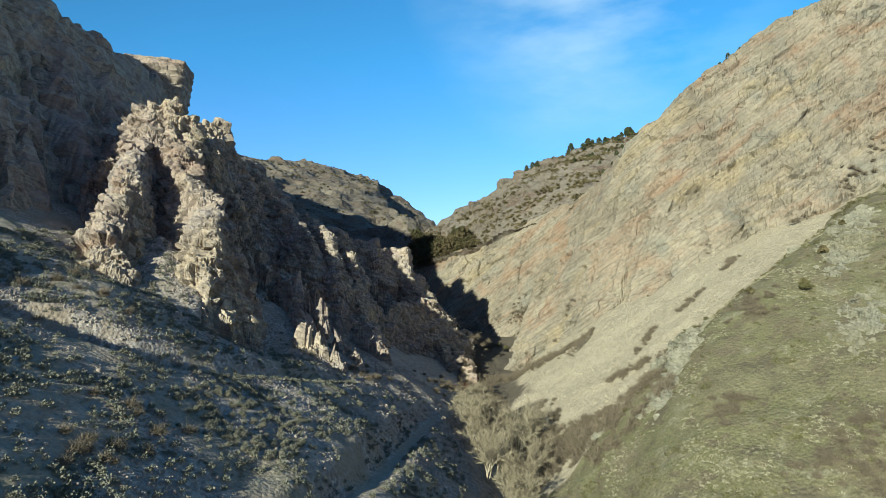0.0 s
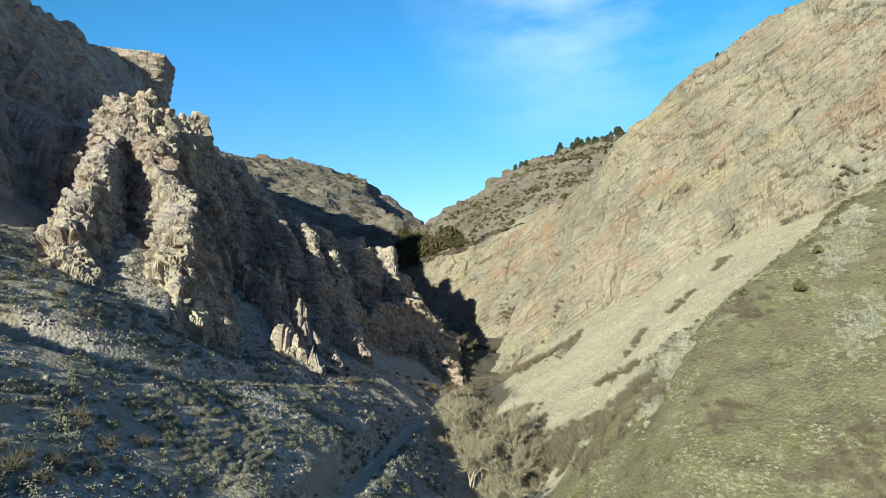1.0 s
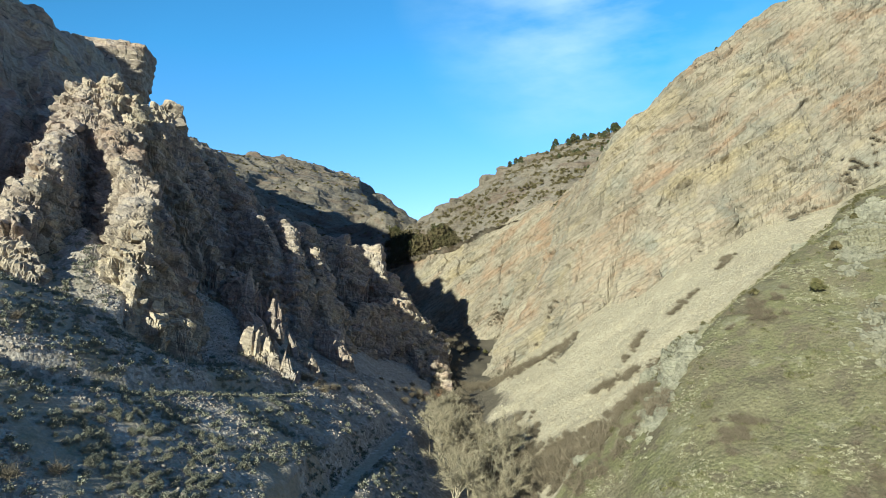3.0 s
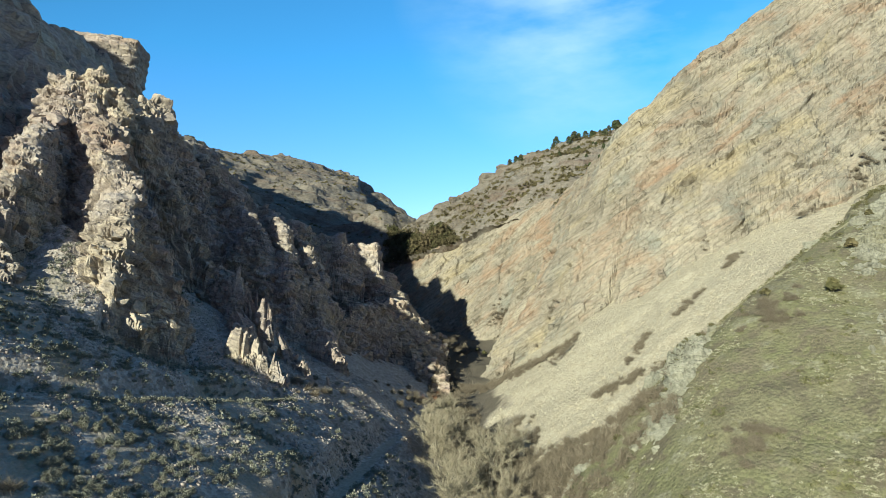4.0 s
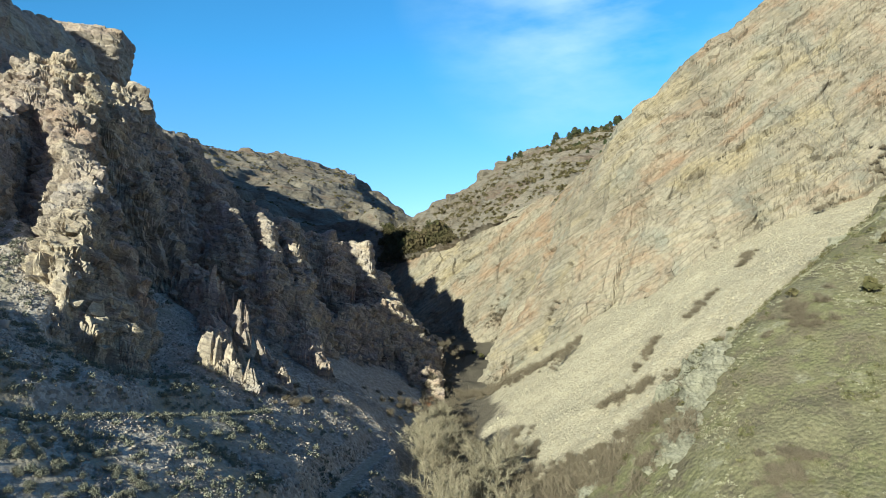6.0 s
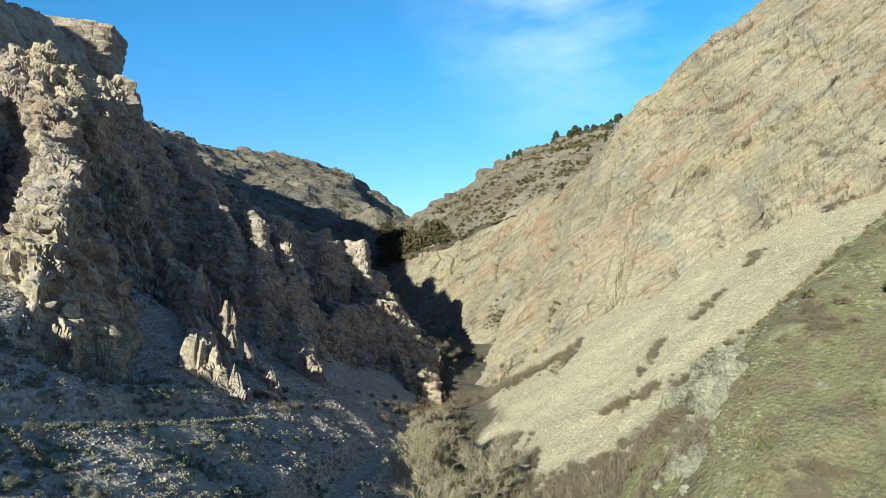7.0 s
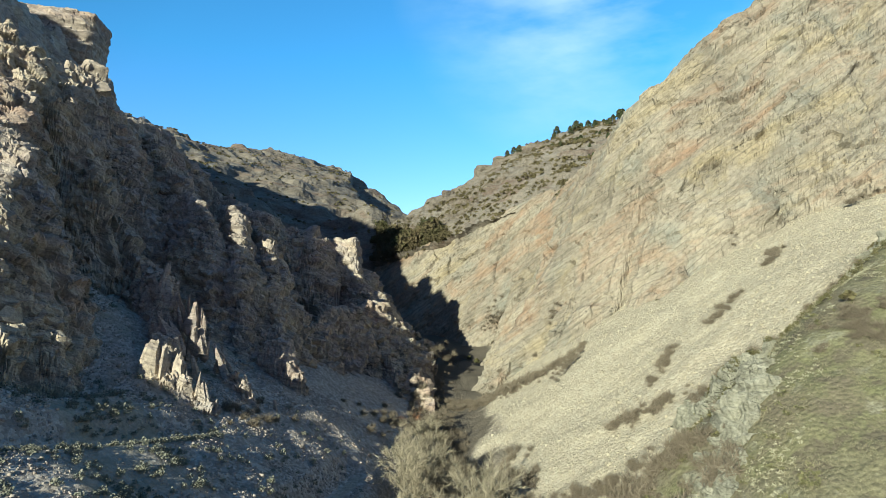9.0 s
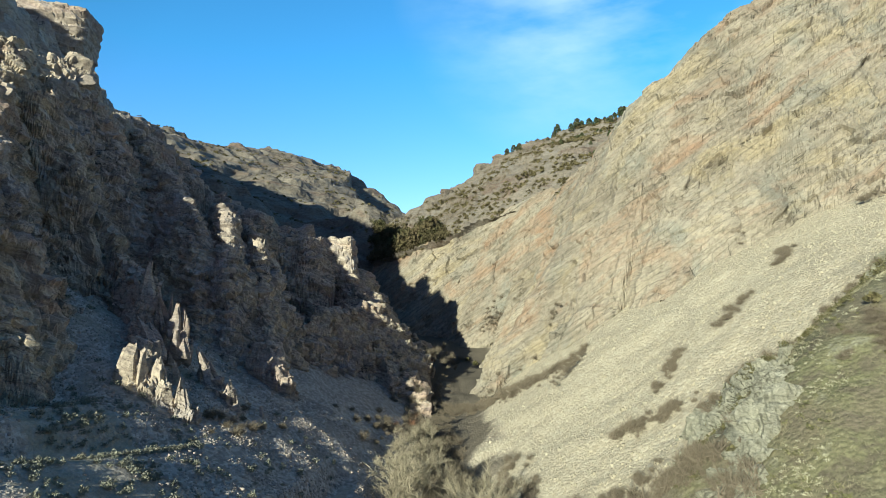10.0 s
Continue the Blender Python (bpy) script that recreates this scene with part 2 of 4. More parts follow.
def cells(x, y, z):
    """Cellular noise: the distance to the nearest and second nearest of scattered points, and a random number for the nearest."""
    xi, yi, zi = (np.floor(a).astype(np.int64) for a in (x, y, z))
    f1, f2, pick = np.full(x.shape, 9.0), np.full(x.shape, 9.0), np.zeros(x.shape)
    for i in (-1, 0, 1):
        for j in (-1, 0, 1):
            for k in (-1, 0, 1):
                a, b, c = xi + i, yi + j, zi + k
                h = PERM[PERM[PERM[a & 255] + (b & 255)] + (c & 255)]
                d = np.sqrt((a + PERM[h + 31] / 256 - x) ** 2 + (b + PERM[h + 77] / 256 - y) ** 2 + (c + PERM[h + 143] / 256 - z) ** 2)
                near = d < f1
                f2 = np.where(near, f1, np.minimum(f2, d))
                pick = np.where(near, PERM[h + 201] / 255, pick)
                f1 = np.where(near, d, f1)
    return f1, f2, pick


def smax(a, b, k):
    h = np.clip(0.5 + 0.5 * (a - b) / k, 0, 1)
    return b + (a - b) * h + k * h * (1 - h)


def smin(a, b, k):
    return -smax(-a, -b, k)


def step(a, lo, hi):
    t = np.clip((a - lo) / (hi - lo), 0, 1)
    return t * t * (3 - 2 * t)


def creek(y):
    """Where the creek bed runs at y: its x and its height."""
    ys = [-400, 40, 110, 150, 185, 232, 262, 300, 372, 620, 3000]
    return (np.interp(y, ys, [16, 14, 11, 7, 8, 9, 7, 1, -3, -5, 0]),
            np.interp(y, ys, [-16, -6, -1.5, 3, 7.5, 12, 14, 20, 58, 96, 160]))


def scree_z(x, y):
    cx, _ = creek(y)
    return np.interp(x - cx + 8, [-20, 16, 36, 52, 65, 80, 106, 200, 500], [-16, 3.5, 18, 30, 38.5, 45, 58, 112, 230]) - 0.02 * (y - 140)


def grass_z(x, y):
    return 0.406 * x + 0.37 * y - 23.65


TRAIL = [(-75, 58, 27.0), (-50.5, 72, 25.3), (-40, 77, 24.4), (-32, 86, 22.2), (-23, 106, 17.8), (-18, 116, 16.2)]
ROAD = [(-17, 48, 11.5), (-12, 64, 10.8), (-9.5, 74, 10.2), (-7.3, 90, 9.0), (-3.4, 118, 7.3), (-1.5, 128, 6.8)]
# extra height of the unseen slope behind the camera, added to shade the left bank
SHADE_RISE = 0.3


def along(x, y, line):
    """Distance to a line in plan, and the line's height at its nearest point."""
    best, zc = np.full(x.shape, 1e9), np.zeros(x.shape)
    for (ax, ay, az), (bx, by, bz) in zip(line, line[1:]):
        dx, dy = bx - ax, by - ay
        t = np.clip(((x - ax) * dx + (y - ay) * dy) / (dx * dx + dy * dy), 0, 1)
        d = np.hypot(x - ax - t * dx, y - ay - t * dy)
        zc = np.where(d < best, az + t * (bz - az), zc)
        best = np.minimum(best, d)
    return best, zc


def fan_z(x, y):
    """The scree cone in the chute between the tall fin and the spires."""
    beyond = np.maximum(x + 44.5 + 0.36 * (y - 106), 0)
    return np.maximum(36 - 0.8 * np.hypot(x + 45, y - 131), 45 - 0.8 * np.hypot(x + 56, y - 114) - 3 * beyond)


def spur_edge(x, y):
    """0 on the grassy spur, 1 on the scree beyond its lip."""
    line = np.interp(x, [20, 31, 42, 57, 66, 94, 150, 400], [95, 96, 103.5, 107, 112, 126, 150, 220])
    return step(y - line + 3.0 * fbm(x / 8, y / 8, 0 * x + 4, 3), -1.5, 2.5)


def ground_base(x, y):
    cx, cz = creek(y)
    left = -0.515 * x + 0.049 * y + 2.06
    left = left + SHADE_RISE * step(y, 50, -10) * step(x, 0, -60)
    left = left + 2.2 * np.exp(-((x + 13) / 12) ** 2) * step(y, 96, 88) * step(y, 50, 72)
    left = left + 2.8 * np.exp(-((x + 49) / 13) ** 2 - ((y - 87) / 13) ** 2)
    # a knoll out of view, added to throw shade on the tall fin's foot
    left = left + 5 * np.exp(-((x + 80) / 11) ** 2 - ((y - 56) / 11) ** 2)
    left = left - 8 * np.exp(-((x + 40) / 7.5) ** 2 - ((y - 112.5) / 9) ** 2)
    left = smax(left, fan_z(x, y), 2)
    left = smin(left, cz + 0.75 * (cx - x), 3)
    edge = spur_edge(x, y)
    right = smin(grass_z(x, y) * (1 - edge) + scree_z(x, y) * edge, cz + np.interp(y, [65, 80, 96, 105, 112, 125, 160, 195, 230], [1.1, 1.05, 0.95, 0.83, 0.74, 0.7, 0.62, 0.55, 0.3]) * (x - cx), 3)
    z = smax(smax(left, right, 3), cz - 0.5, 2)
    far = step(y, 225, 262)
    z = np.where(far > 0, smax(z, cz + np.where(x > cx, 0.1, 0.28) * np.abs(x - cx), 4) * far + z * (1 - far), z)
    return smin(z, 95 + 40 * fbm(x / 400, y / 400, 0 * x, 3), 40)


def ground_z(x, y):
    """The ground, with the cut benches of trail and road, gullies and small unevenness."""
    z = ground_base(x, y)
    z = z + 1.1 * fbm(x / 26, y / 26, 0 * x + 1.5, 3) + 0.4 * fbm(x / 5, y / 5, 0 * x + 8, 4)
    for line, half in ((TRAIL, 0.7), (ROAD, 0.9)):
        d, zc = along(x, y, line)
        z = z + (zc + 0.1 * perlin(x / 2, y / 2, 0 * x) - z) * step(d, half + 3.2, half)
    return z


def covers(x, y, z):
    """How much of each kind of ground cover lies at a place."""
    cx, cz = creek(y)
    rough = fbm(x / 9, y / 9, 0 * x + 3, 4)
    right = step(x - cx, -2, 4)
    scree = right * step(spur_edge(x, y) + 0.35 * rough, 0.3, 0.7) * step(z - cz + 3 * rough, 2, 5)
    rubble = (1 - right) * np.maximum(step(fan_z(x, y) - z + 2 * rough, -2.2, -0.4), step(fbm((0.93 * x - 0.36 * y) / 24, (0.36 * x + 0.93 * y) / 7, 0 * x + 20, 4), -0.1, 0.22))
    rubble = np.maximum(rubble, (1 - right) * step(y + 6 * rough, 96, 106) * step(x + 2 * rough, -26, -20))
    track = np.maximum(step(along(x, y, TRAIL)[0] + 0.4 * rough, 1.0, 0.5), step(along(x, y, ROAD)[0] + 0.4 * rough, 1.0, 0.6))
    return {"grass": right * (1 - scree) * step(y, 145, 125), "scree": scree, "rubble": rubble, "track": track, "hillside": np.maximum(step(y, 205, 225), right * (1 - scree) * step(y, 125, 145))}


def tent(x, y, crest, front, back=None, round_top=1.0, wobble=0.0, scale=9.0, flat=0.0, ribs=0.0, gap=6.0, teeth=0.0):
    """A ridge: height falls from a crest line at the slope `front` (to its right, walking the line) and `back`.
    Ribs and gullies run down its flanks every `gap` metres, and teeth stand along its crest."""
    best = np.full(x.shape, 1e9)
    zc, side, arc, base = np.zeros(x.shape), np.zeros(x.shape), np.zeros(x.shape), 0.0
    for (ax, ay, az), (bx, by, bz) in zip(crest, crest[1:]):
        dx, dy = bx - ax, by - ay
        t = np.clip(((x - ax) * dx + (y - ay) * dy) / (dx * dx + dy * dy), 0, 1)
        px, py = x - ax - t * dx, y - ay - t * dy
        d = np.hypot(px, py)
        hit = d < best
        best, zc = np.where(hit, d, best), np.where(hit, az + t * (bz - az), zc)
        side = np.where(hit, dx * py - dy * px, side)
        arc = np.where(hit, base + t * math.hypot(dx, dy) + crest[0][0], arc)
        base += math.hypot(dx, dy)
    if teeth:
        zc = zc + teeth * (ridged(arc / (1.3 * gap), 0 * x + crest[0][1], best / (4 * gap), 3, 0.6) - 0.6) * np.exp(-best / (1.5 * gap))
    if ribs:
        run = arc / gap + 0.35 * perlin(x / gap, y / gap, zc / gap) + 0.08 * best / gap
        best = best * (1 + ribs * np.clip(0.55 - ridged(run, np.sign(side) * 3.3 + crest[0][1], 0.12 * best / gap, 2, 0.5), -0.8, 1.0))
    if wobble:
        best = best * (1 + wobble * fbm(x / scale, y / scale, zc / (2 * scale), 3))
    k = np.where(side < 0, front, front if back is None else back)
    best = np.maximum(best - flat, 0)
    return zc - k * (np.sqrt(best ** 2 + round_top ** 2) - round_top)


def sheet(name, func, box, cell, material, relief=None, keep=None, smooth=False, lines=None, attributes=None):
    """A surface over a plan rectangle as one mesh: heights from func, then pushed along its normals by relief."""
    if lines is None:
        x0, y0, x1, y1 = box
        lines = np.arange(x0, x1 + cell / 2, cell), np.arange(y0, y1 + cell / 2, cell)
    gx, gy = np.meshgrid(*lines)
    gz = func(gx, gy)
    co = np.stack([gx, gy, gz], -1)
    ok = np.full(gx.shape, True) if keep is None else keep(gx, gy, gz)
    if relief is not None:
        du, dv = np.gradient(co, axis=1), np.gradient(co, axis=0)
        n = np.cross(du, dv)
        n /= np.linalg.norm(n, axis=-1, keepdims=True)
        for gap in (1, 2, 3, 3):
            n = n + np.roll(n, gap, 0) + np.roll(n, -gap, 0)
            n = n + np.roll(n, gap, 1) + np.roll(n, -gap, 1)
        n /= np.linalg.norm(n, axis=-1, keepdims=True)
        wide = ok.copy()
        wide[1:] |= ok[:-1]
        wide[:-1] |= ok[1:]
        wide[:, 1:] |= wide[:, :-1].copy()
        wide[:, :-1] |= wide[:, 1:].copy()
        co[wide] += n[wide] * relief(gx[wide], gy[wide], gz[wide])[..., None]
    rows, cols = gx.shape
    idx = np.arange(rows * cols).reshape(rows, cols)
    quads = np.stack([idx[:-1, :-1], idx[:-1, 1:], idx[1:, 1:], idx[1:, :-1]], -1).reshape(-1, 4)
    if keep is not None:
        quads = quads[ok.ravel()[quads].any(1)]
    used = np.unique(quads)
    back = np.full(rows * cols, -1)
    back[used] = np.arange(len(used))
    verts, quads = co.reshape(-1, 3)[used], back[quads]
    me = bpy.data.meshes.new(name)
    me.vertices.add(len(verts))
    me.vertices.foreach_set("co", verts.astype(np.float32).ravel())
    me.loops.add(quads.size)
    me.loops.foreach_set("vertex_index", quads.astype(np.int32).ravel())
    me.polygons.add(len(quads))
    me.polygons.foreach_set("loop_start", np.arange(0, quads.size, 4, dtype=np.int32))
    me.polygons.foreach_set("use_smooth", np.full(len(quads), smooth))
    me.update(calc_edges=True)
    me.materials.append(material)
    if attributes is not None:
        for key, values in attributes(*verts.T).items():
            me.attributes.new(key, "FLOAT", "POINT").data.foreach_set("value", values.astype(np.float32))
    return new(name, me)


def craggy(size, amount, blocks=0.6, block=3.0, beds=0.0, tilt=(0.25, 0.3, 0.92), bed_gap=2.2, bend=0.9):
    """Relief for rock: ridged lumps and clefts, angular blocks lying in tilted beds with cracks between them, and ledges."""
    up = Vector(tilt).normalized()
    strike = Vector((0, 1, 0)).cross(up).normalized()
    across = up.cross(strike)

    def relief(x, y, z):
        u, v, w = (a.x * x + a.y * y + a.z * z for a in (strike, up, across))
        v = v + bend * fbm(x / 11, y / 11, z / 11, 3)
        u, w = u + 0.5 * perlin(x / 3, y / 3, z / 3), w + 0.5 * perlin(x / 3 + 9, y / 3, z / 3)
        r = amount * (0.7 * ridged(x / size, y / size, z / size, 2, 0.5) + 0.12 * fbm(x / (size * 0.3), y / (size * 0.3), z / (size * 0.3), 3))
        for s, share in ((block, 1.0), (block * 0.5, 0.5), (block * 0.27, 0.24)):
            f1, f2, pick = cells(u / s, w / s, v / (0.5 * s))
            r = r + blocks * share * (2.0 * (pick - 0.5) - 0.16 * np.exp(-(f2 - f1) / 0.07))
        if beds:
            h = v / bed_gap
            f = h - np.floor(h)
            r = r + beds * (f ** 2 - 0.4) * (0.6 + 0.6 * perlin(x / 8, y / 8, z / 8))
        return r

    return relief


def above_ground(margin=2.0):
    return lambda x, y, z: z > ground_z(x, y) - margin


# ---- the ground ----
def spaced(lo, hi, fine_lo, fine_hi, cell):
    """Grid lines, close together in a stretch and ever wider apart outside it."""
    mid = np.arange(fine_lo, fine_hi + cell / 2, cell)
    out, gap = [], cell
    a = fine_hi
    while a < hi:
        gap *= 1.09
        a += gap
        out.append(a)
    low, gap, a = [], cell, fine_lo
    while a > lo:
        gap *= 1.09
        a -= gap
        low.append(a)
    return np.array(low[::-1] + list(mid) + out)


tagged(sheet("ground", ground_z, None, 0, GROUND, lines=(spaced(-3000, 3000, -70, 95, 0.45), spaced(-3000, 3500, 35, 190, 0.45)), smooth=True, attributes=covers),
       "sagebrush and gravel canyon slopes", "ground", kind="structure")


# ---- left bank: mountain, walls and pinnacles ----
def mountain_z(x, y):
    # the first four crest points, outside the view, are raised to cast shade
    main = tent(x, y, [(-330, -60, 215), (-200, 40, 170), (-152, 95, 150), (-134, 122, 139), (-120, 148, 112), (-113, 161, 114), (-108, 170, 112), (-110, 190, 110), (-117, 215, 118), (-126, 250, 122), (-150, 320, 126)],
                1.85, 0.7, 1.0, 0.2, 20, 0, 0.2, 13, 2.0)
    # an added shoulder behind, out of view, which keeps the low sun off the crest
    return np.maximum(main, tent(x, y, [(-163, 105, 150), (-187, 150, 166), (-206, 192, 150)], 1.6, 1.6, 1.0, 0.2, 20))


tagged(sheet("mountain", mountain_z, (-300, -40, -55, 330), 0.85, ROCK_LEFT, craggy(14, 1.6, 1.0, 5, 1.2), above_ground()),
       "dark shaded rocky mountainside above the canyon", "mountain")


def block_shape(seed, cuts=13):
    """An angular block with broken faces: a ball cut by planes, most of them along its beds and joints."""
    rng = np.random.default_rng(seed)
    bm = bmesh.new()
    bmesh.ops.create_icosphere(bm, subdivisions=2, radius=1.0)
    p = np.array([v.co[:] for v in bm.verts])
    for i in range(cuts):
        n = rng.normal(size=3) * 0.28
        n[rng.integers(0, 3)] += rng.choice([-1, 1])
        n /= np.linalg.norm(n)
        over = np.maximum(p @ n - rng.uniform(0.38, 0.72), 0)
        p = p - over[:, None] * n
    p = p + 0.05 * np.stack([fbm(3 * p[:, 0] + k, 3 * p[:, 1], 3 * p[:, 2], 2) for k in (0, 5, 9)], 1)
    faces = [[v.index for v in f.verts] for f in bm.faces]
    bm.free()
    return p, faces


BLOCKS = [block_shape(400 + i) for i in range(8)]
BLOCK_MESHES = {}


def ledge_blocks(parent, func, box, n, sizes, seed, material=ROCK_LEFT, tilt=(14, -14), shape=(1.25, 1.0, 0.7), margin=1.0, where=None):
    """Angular blocks standing proud of a rock face, lying in its beds: parts of that rock."""
    rng = np.random.default_rng(seed)
    if material.name not in BLOCK_MESHES:
        BLOCK_MESHES[material.name] = []
        for v, f in BLOCKS:
            me = bpy.data.meshes.new("block")
            me.from_pydata([tuple(p) for p in v], [], f)
            me.materials.append(material)
            BLOCK_MESHES[material.name].append(me)
    x, y = rng.uniform(box[0], box[2], 40 * n), rng.uniform(box[1], box[3], 40 * n)
    z = func(x, y)
    ok = (z > ground_z(x, y) + margin) & (z > fins_z(x, y) - 0.3)
    if where is not None:
        ok &= where(x, y, z)
    for i, (px, py, pz) in enumerate(np.stack([x, y, z], 1)[ok][:n]):
        k = sizes[0] * (sizes[1] / sizes[0]) ** (rng.uniform() ** 1.6)
        ob = new("block", BLOCK_MESHES[material.name][i % 8])
        ob.parent = parent
        turn = pose(px, py, pz - 0.3 * k, tilt[0] + rng.normal() * 9, tilt[1] + rng.normal() * 9, rng.normal() * 25 + 90 * rng.integers(0, 4))
        if shape[2] < 0.6:
            turn = pose(px, py, pz - 0.3 * k, tilt[0] + rng.normal() * 5, tilt[1] + rng.normal() * 5, rng.normal() * 14)
        ob.matrix_basis = turn @ Matrix.Diagonal((k * shape[0] * rng.uniform(0.8, 1.3), k * shape[1] * rng.uniform(0.8, 1.2), k * shape[2] * rng.uniform(0.7, 1.3), 1))


def rock_block(name, centre, size, turn, label, cuts=34, beds=0.5, bed_gap=1.7, taper=0.12, material=ROCK_LEFT):
    """A square-cut rock block with rounded edges, joints, and level beds standing out of its sides."""
    bm = bmesh.new()
    bmesh.ops.create_cube(bm, size=2.0)
    bmesh.ops.subdivide_edges(bm, edges=bm.edges[:], cuts=cuts, use_grid_fill=True)
    p = np.array([v.co[:] for v in bm.verts])
    p = p / (np.abs(p) ** 7).sum(1, keepdims=True) ** (1 / 7)
    out = p / np.linalg.norm(p, axis=1, keepdims=True)
    half = np.array(size) / 2
    q = p * half * np.c_[1 + taper * p[:, 2], 1 + taper * p[:, 2], np.ones(len(p))]
    x, y, z = (q + centre).T
    r = 0.09 * min(size) * fbm(x / (0.6 * size[0]), y / (0.6 * size[1]), z / (0.6 * size[2]), 3)
    f1, f2, pick = cells(x / 4, y / 4, z / 2.6)
    r = r + 0.7 * (pick - 0.5) - 0.5 * np.exp(-(f2 - f1) / 0.08)
    h = (z + 0.12 * x) / bed_gap + 0.5 * perlin(x / 9, y / 9, z / 9)
    r = r + beds * (np.floor(h) % 2 - 0.5 + 0.8 * perlin(np.floor(h) * 3.7, 0 * h, 0 * h)) + 0.25 * fbm(x / 1.4, y / 1.4, z / 1.4, 2)
    q = q + out * r[:, None]
    c, s = math.cos(radians(turn)), math.sin(radians(turn))
    for v, w in zip(bm.verts, q):
        v.co = (centre[0] + c * w[0] - s * w[1], centre[1] + s * w[0] + c * w[1], centre[2] + w[2])
    me = bpy.data.meshes.new(name)
    bm.to_mesh(me)
    bm.free()
    me.materials.append(material)
    return tagged(new(name, me), label, "rock")


rock_block("summit_block", (-127.5, 254, 122.5), (25, 20, 25), 12, "square sunlit rock block on the mountain crest")


def wall_z(x, y):
    return tent(x, y, [(-114, 172, 96), (-94, 154, 76), (-77, 146, 75), (-71, 153, 79), (-64, 165, 81), (-65, 173, 74.5), (-65.5, 185, 74.5), (-65.5, 202, 76.5), (-57, 215, 63), (-46, 210, 57), (-36, 202, 53), (-25, 206, 50), (-18, 216, 45), (-10, 208, 34), (-4, 195, 26), (-2, 190, 16)],
                2.3, 0.8, 1.0, 0.22, 12, 0, 0.3, 11, 1.6)


cliff_wall = tagged(sheet("cliff_wall", wall_z, (-112, 110, 10, 225), 0.28, ROCK_LEFT, craggy(11, 1.6, 0.8, 4.2, 1.1, (0.25, 0.3, 0.92), 2.0), above_ground()),
                    "steep shaded grey-brown rock wall with gullies", "cliff")


FINS = []


def fins_z(x, y):
    """The highest of all fins, spires and outcrops at a place."""
    z = np.full(x.shape, -1e3)
    for func, x0, y0, x1, y1 in FINS:
        ok = (x > x0) & (x < x1) & (y > y0) & (y < y1)
        if ok.any():
            z[ok] = np.maximum(z[ok], func(x[ok], y[ok]))
    return z


def fin(name, crest, slope, label, round_top=0.5, relief=(6, 1.0, 0.65, 1.9, 0.8), cell=0.3, reach=18, wobble=0.4, ribs=0.2, gap=6.5, teeth=2.4, flat=0.3, material=ROCK_LEFT, back=None, blocks=0):
    xs, ys = [p[0] for p in crest], [p[1] for p in crest]
    func = lambda x, y: tent(x, y, crest, slope, back or slope, round_top, wobble, 8, flat, ribs, gap, teeth)
    FINS.append((func, min(xs) - reach, min(ys) - reach, max(xs) + reach, max(ys) + reach))
    box = min(xs) - reach, min(ys) - reach, max(xs) + reach, max(ys) + reach
    rock = tagged(sheet(name, func, box, cell, material, craggy(*relief), above_ground(1.0)), label, "rock")
    if blocks:
        ledge_blocks(rock, func, box, blocks, (0.6, 2.2), int(100 * abs(xs[0])), material, margin=5.0, where=lambda x, y, z: (z > wall_z(x, y) - 0.4) & (z > mountain_z(x, y) - 0.4) & (along(x, y, crest)[0] < 7))
    return rock


fin("rock_pinnacle", [(-77, 144, 77), (-72, 142.5, 80), (-66, 145, 78.5)], 3.0, "massive sunlit rock pinnacle head", 0.8, (7, 1.0, 0.8, 4.4, 1.0, (0.25, 0.3, 0.92), 1.9), 0.15, flat=1.5, ribs=0.2, blocks=30)
fin("rock_fin", [(-70, 142, 78), (-71, 134, 69), (-65, 118, 58), (-62, 108, 51), (-60, 103, 44), (-55, 101, 37)], 2.9, "sunlit jagged rock fin below the pinnacle", 0.5, (6, 0.9, 0.8, 4.2, 1.0, (0.25, 0.3, 0.92), 1.9), 0.16, ribs=0.2, blocks=45)
fin("rock_fin", [(-45, 105, 32), (-45, 107.5, 39), (-46.5, 113, 46), (-48, 118.5, 52), (-52.5, 124.5, 55.5), (-58, 130, 60), (-62, 137, 67), (-66, 144, 76)], 3.5, "tall rock fin with a pale sunlit edge", 0.5, (7, 1.0, 0.8, 4.2, 1.0, (0.25, 0.3, 0.92), 1.9), 0.16, 20, 0.28, 0.15, 7.0, 2.2, 1.6, back=2.6, blocks=50)
fin("rock_buttress", [(-60, 182, 71), (-50, 173, 60), (-39, 162.5, 50), (-36, 159, 47), (-33, 153, 34), (-30, 146, 24)], 2.6, "shaded rock buttress with a sunlit tip", 0.5, (6, 1.0, 0.8, 4.2, 1.0, (0.25, 0.3, 0.92), 1.9), 0.2, ribs=0.2, teeth=0.9, wobble=0.3, blocks=40)
fin("rock_buttress", [(-40, 180, 53), (-33, 166.5, 49), (-29.5, 156.5, 42), (-27, 151, 27), (-24, 144, 20)], 2.9, "shaded bedded rock buttress with a pale tip", 0.5, (6, 1.0, 0.8, 4.2, 1.0, (0.25, 0.3, 0.92), 1.9), 0.2, ribs=0.2, teeth=0.9, wobble=0.3, blocks=40)
fin("rock_buttress", [(-48, 205, 57), (-36, 188, 49), (-27, 169, 44), (-22, 158, 28)], 2.6, "shaded bedded rock buttress", 0.5, (6, 1.0, 0.8, 4.2, 1.0, (0.25, 0.3, 0.92), 1.9), 0.22, ribs=0.2, teeth=0.9, wobble=0.3, blocks=35)
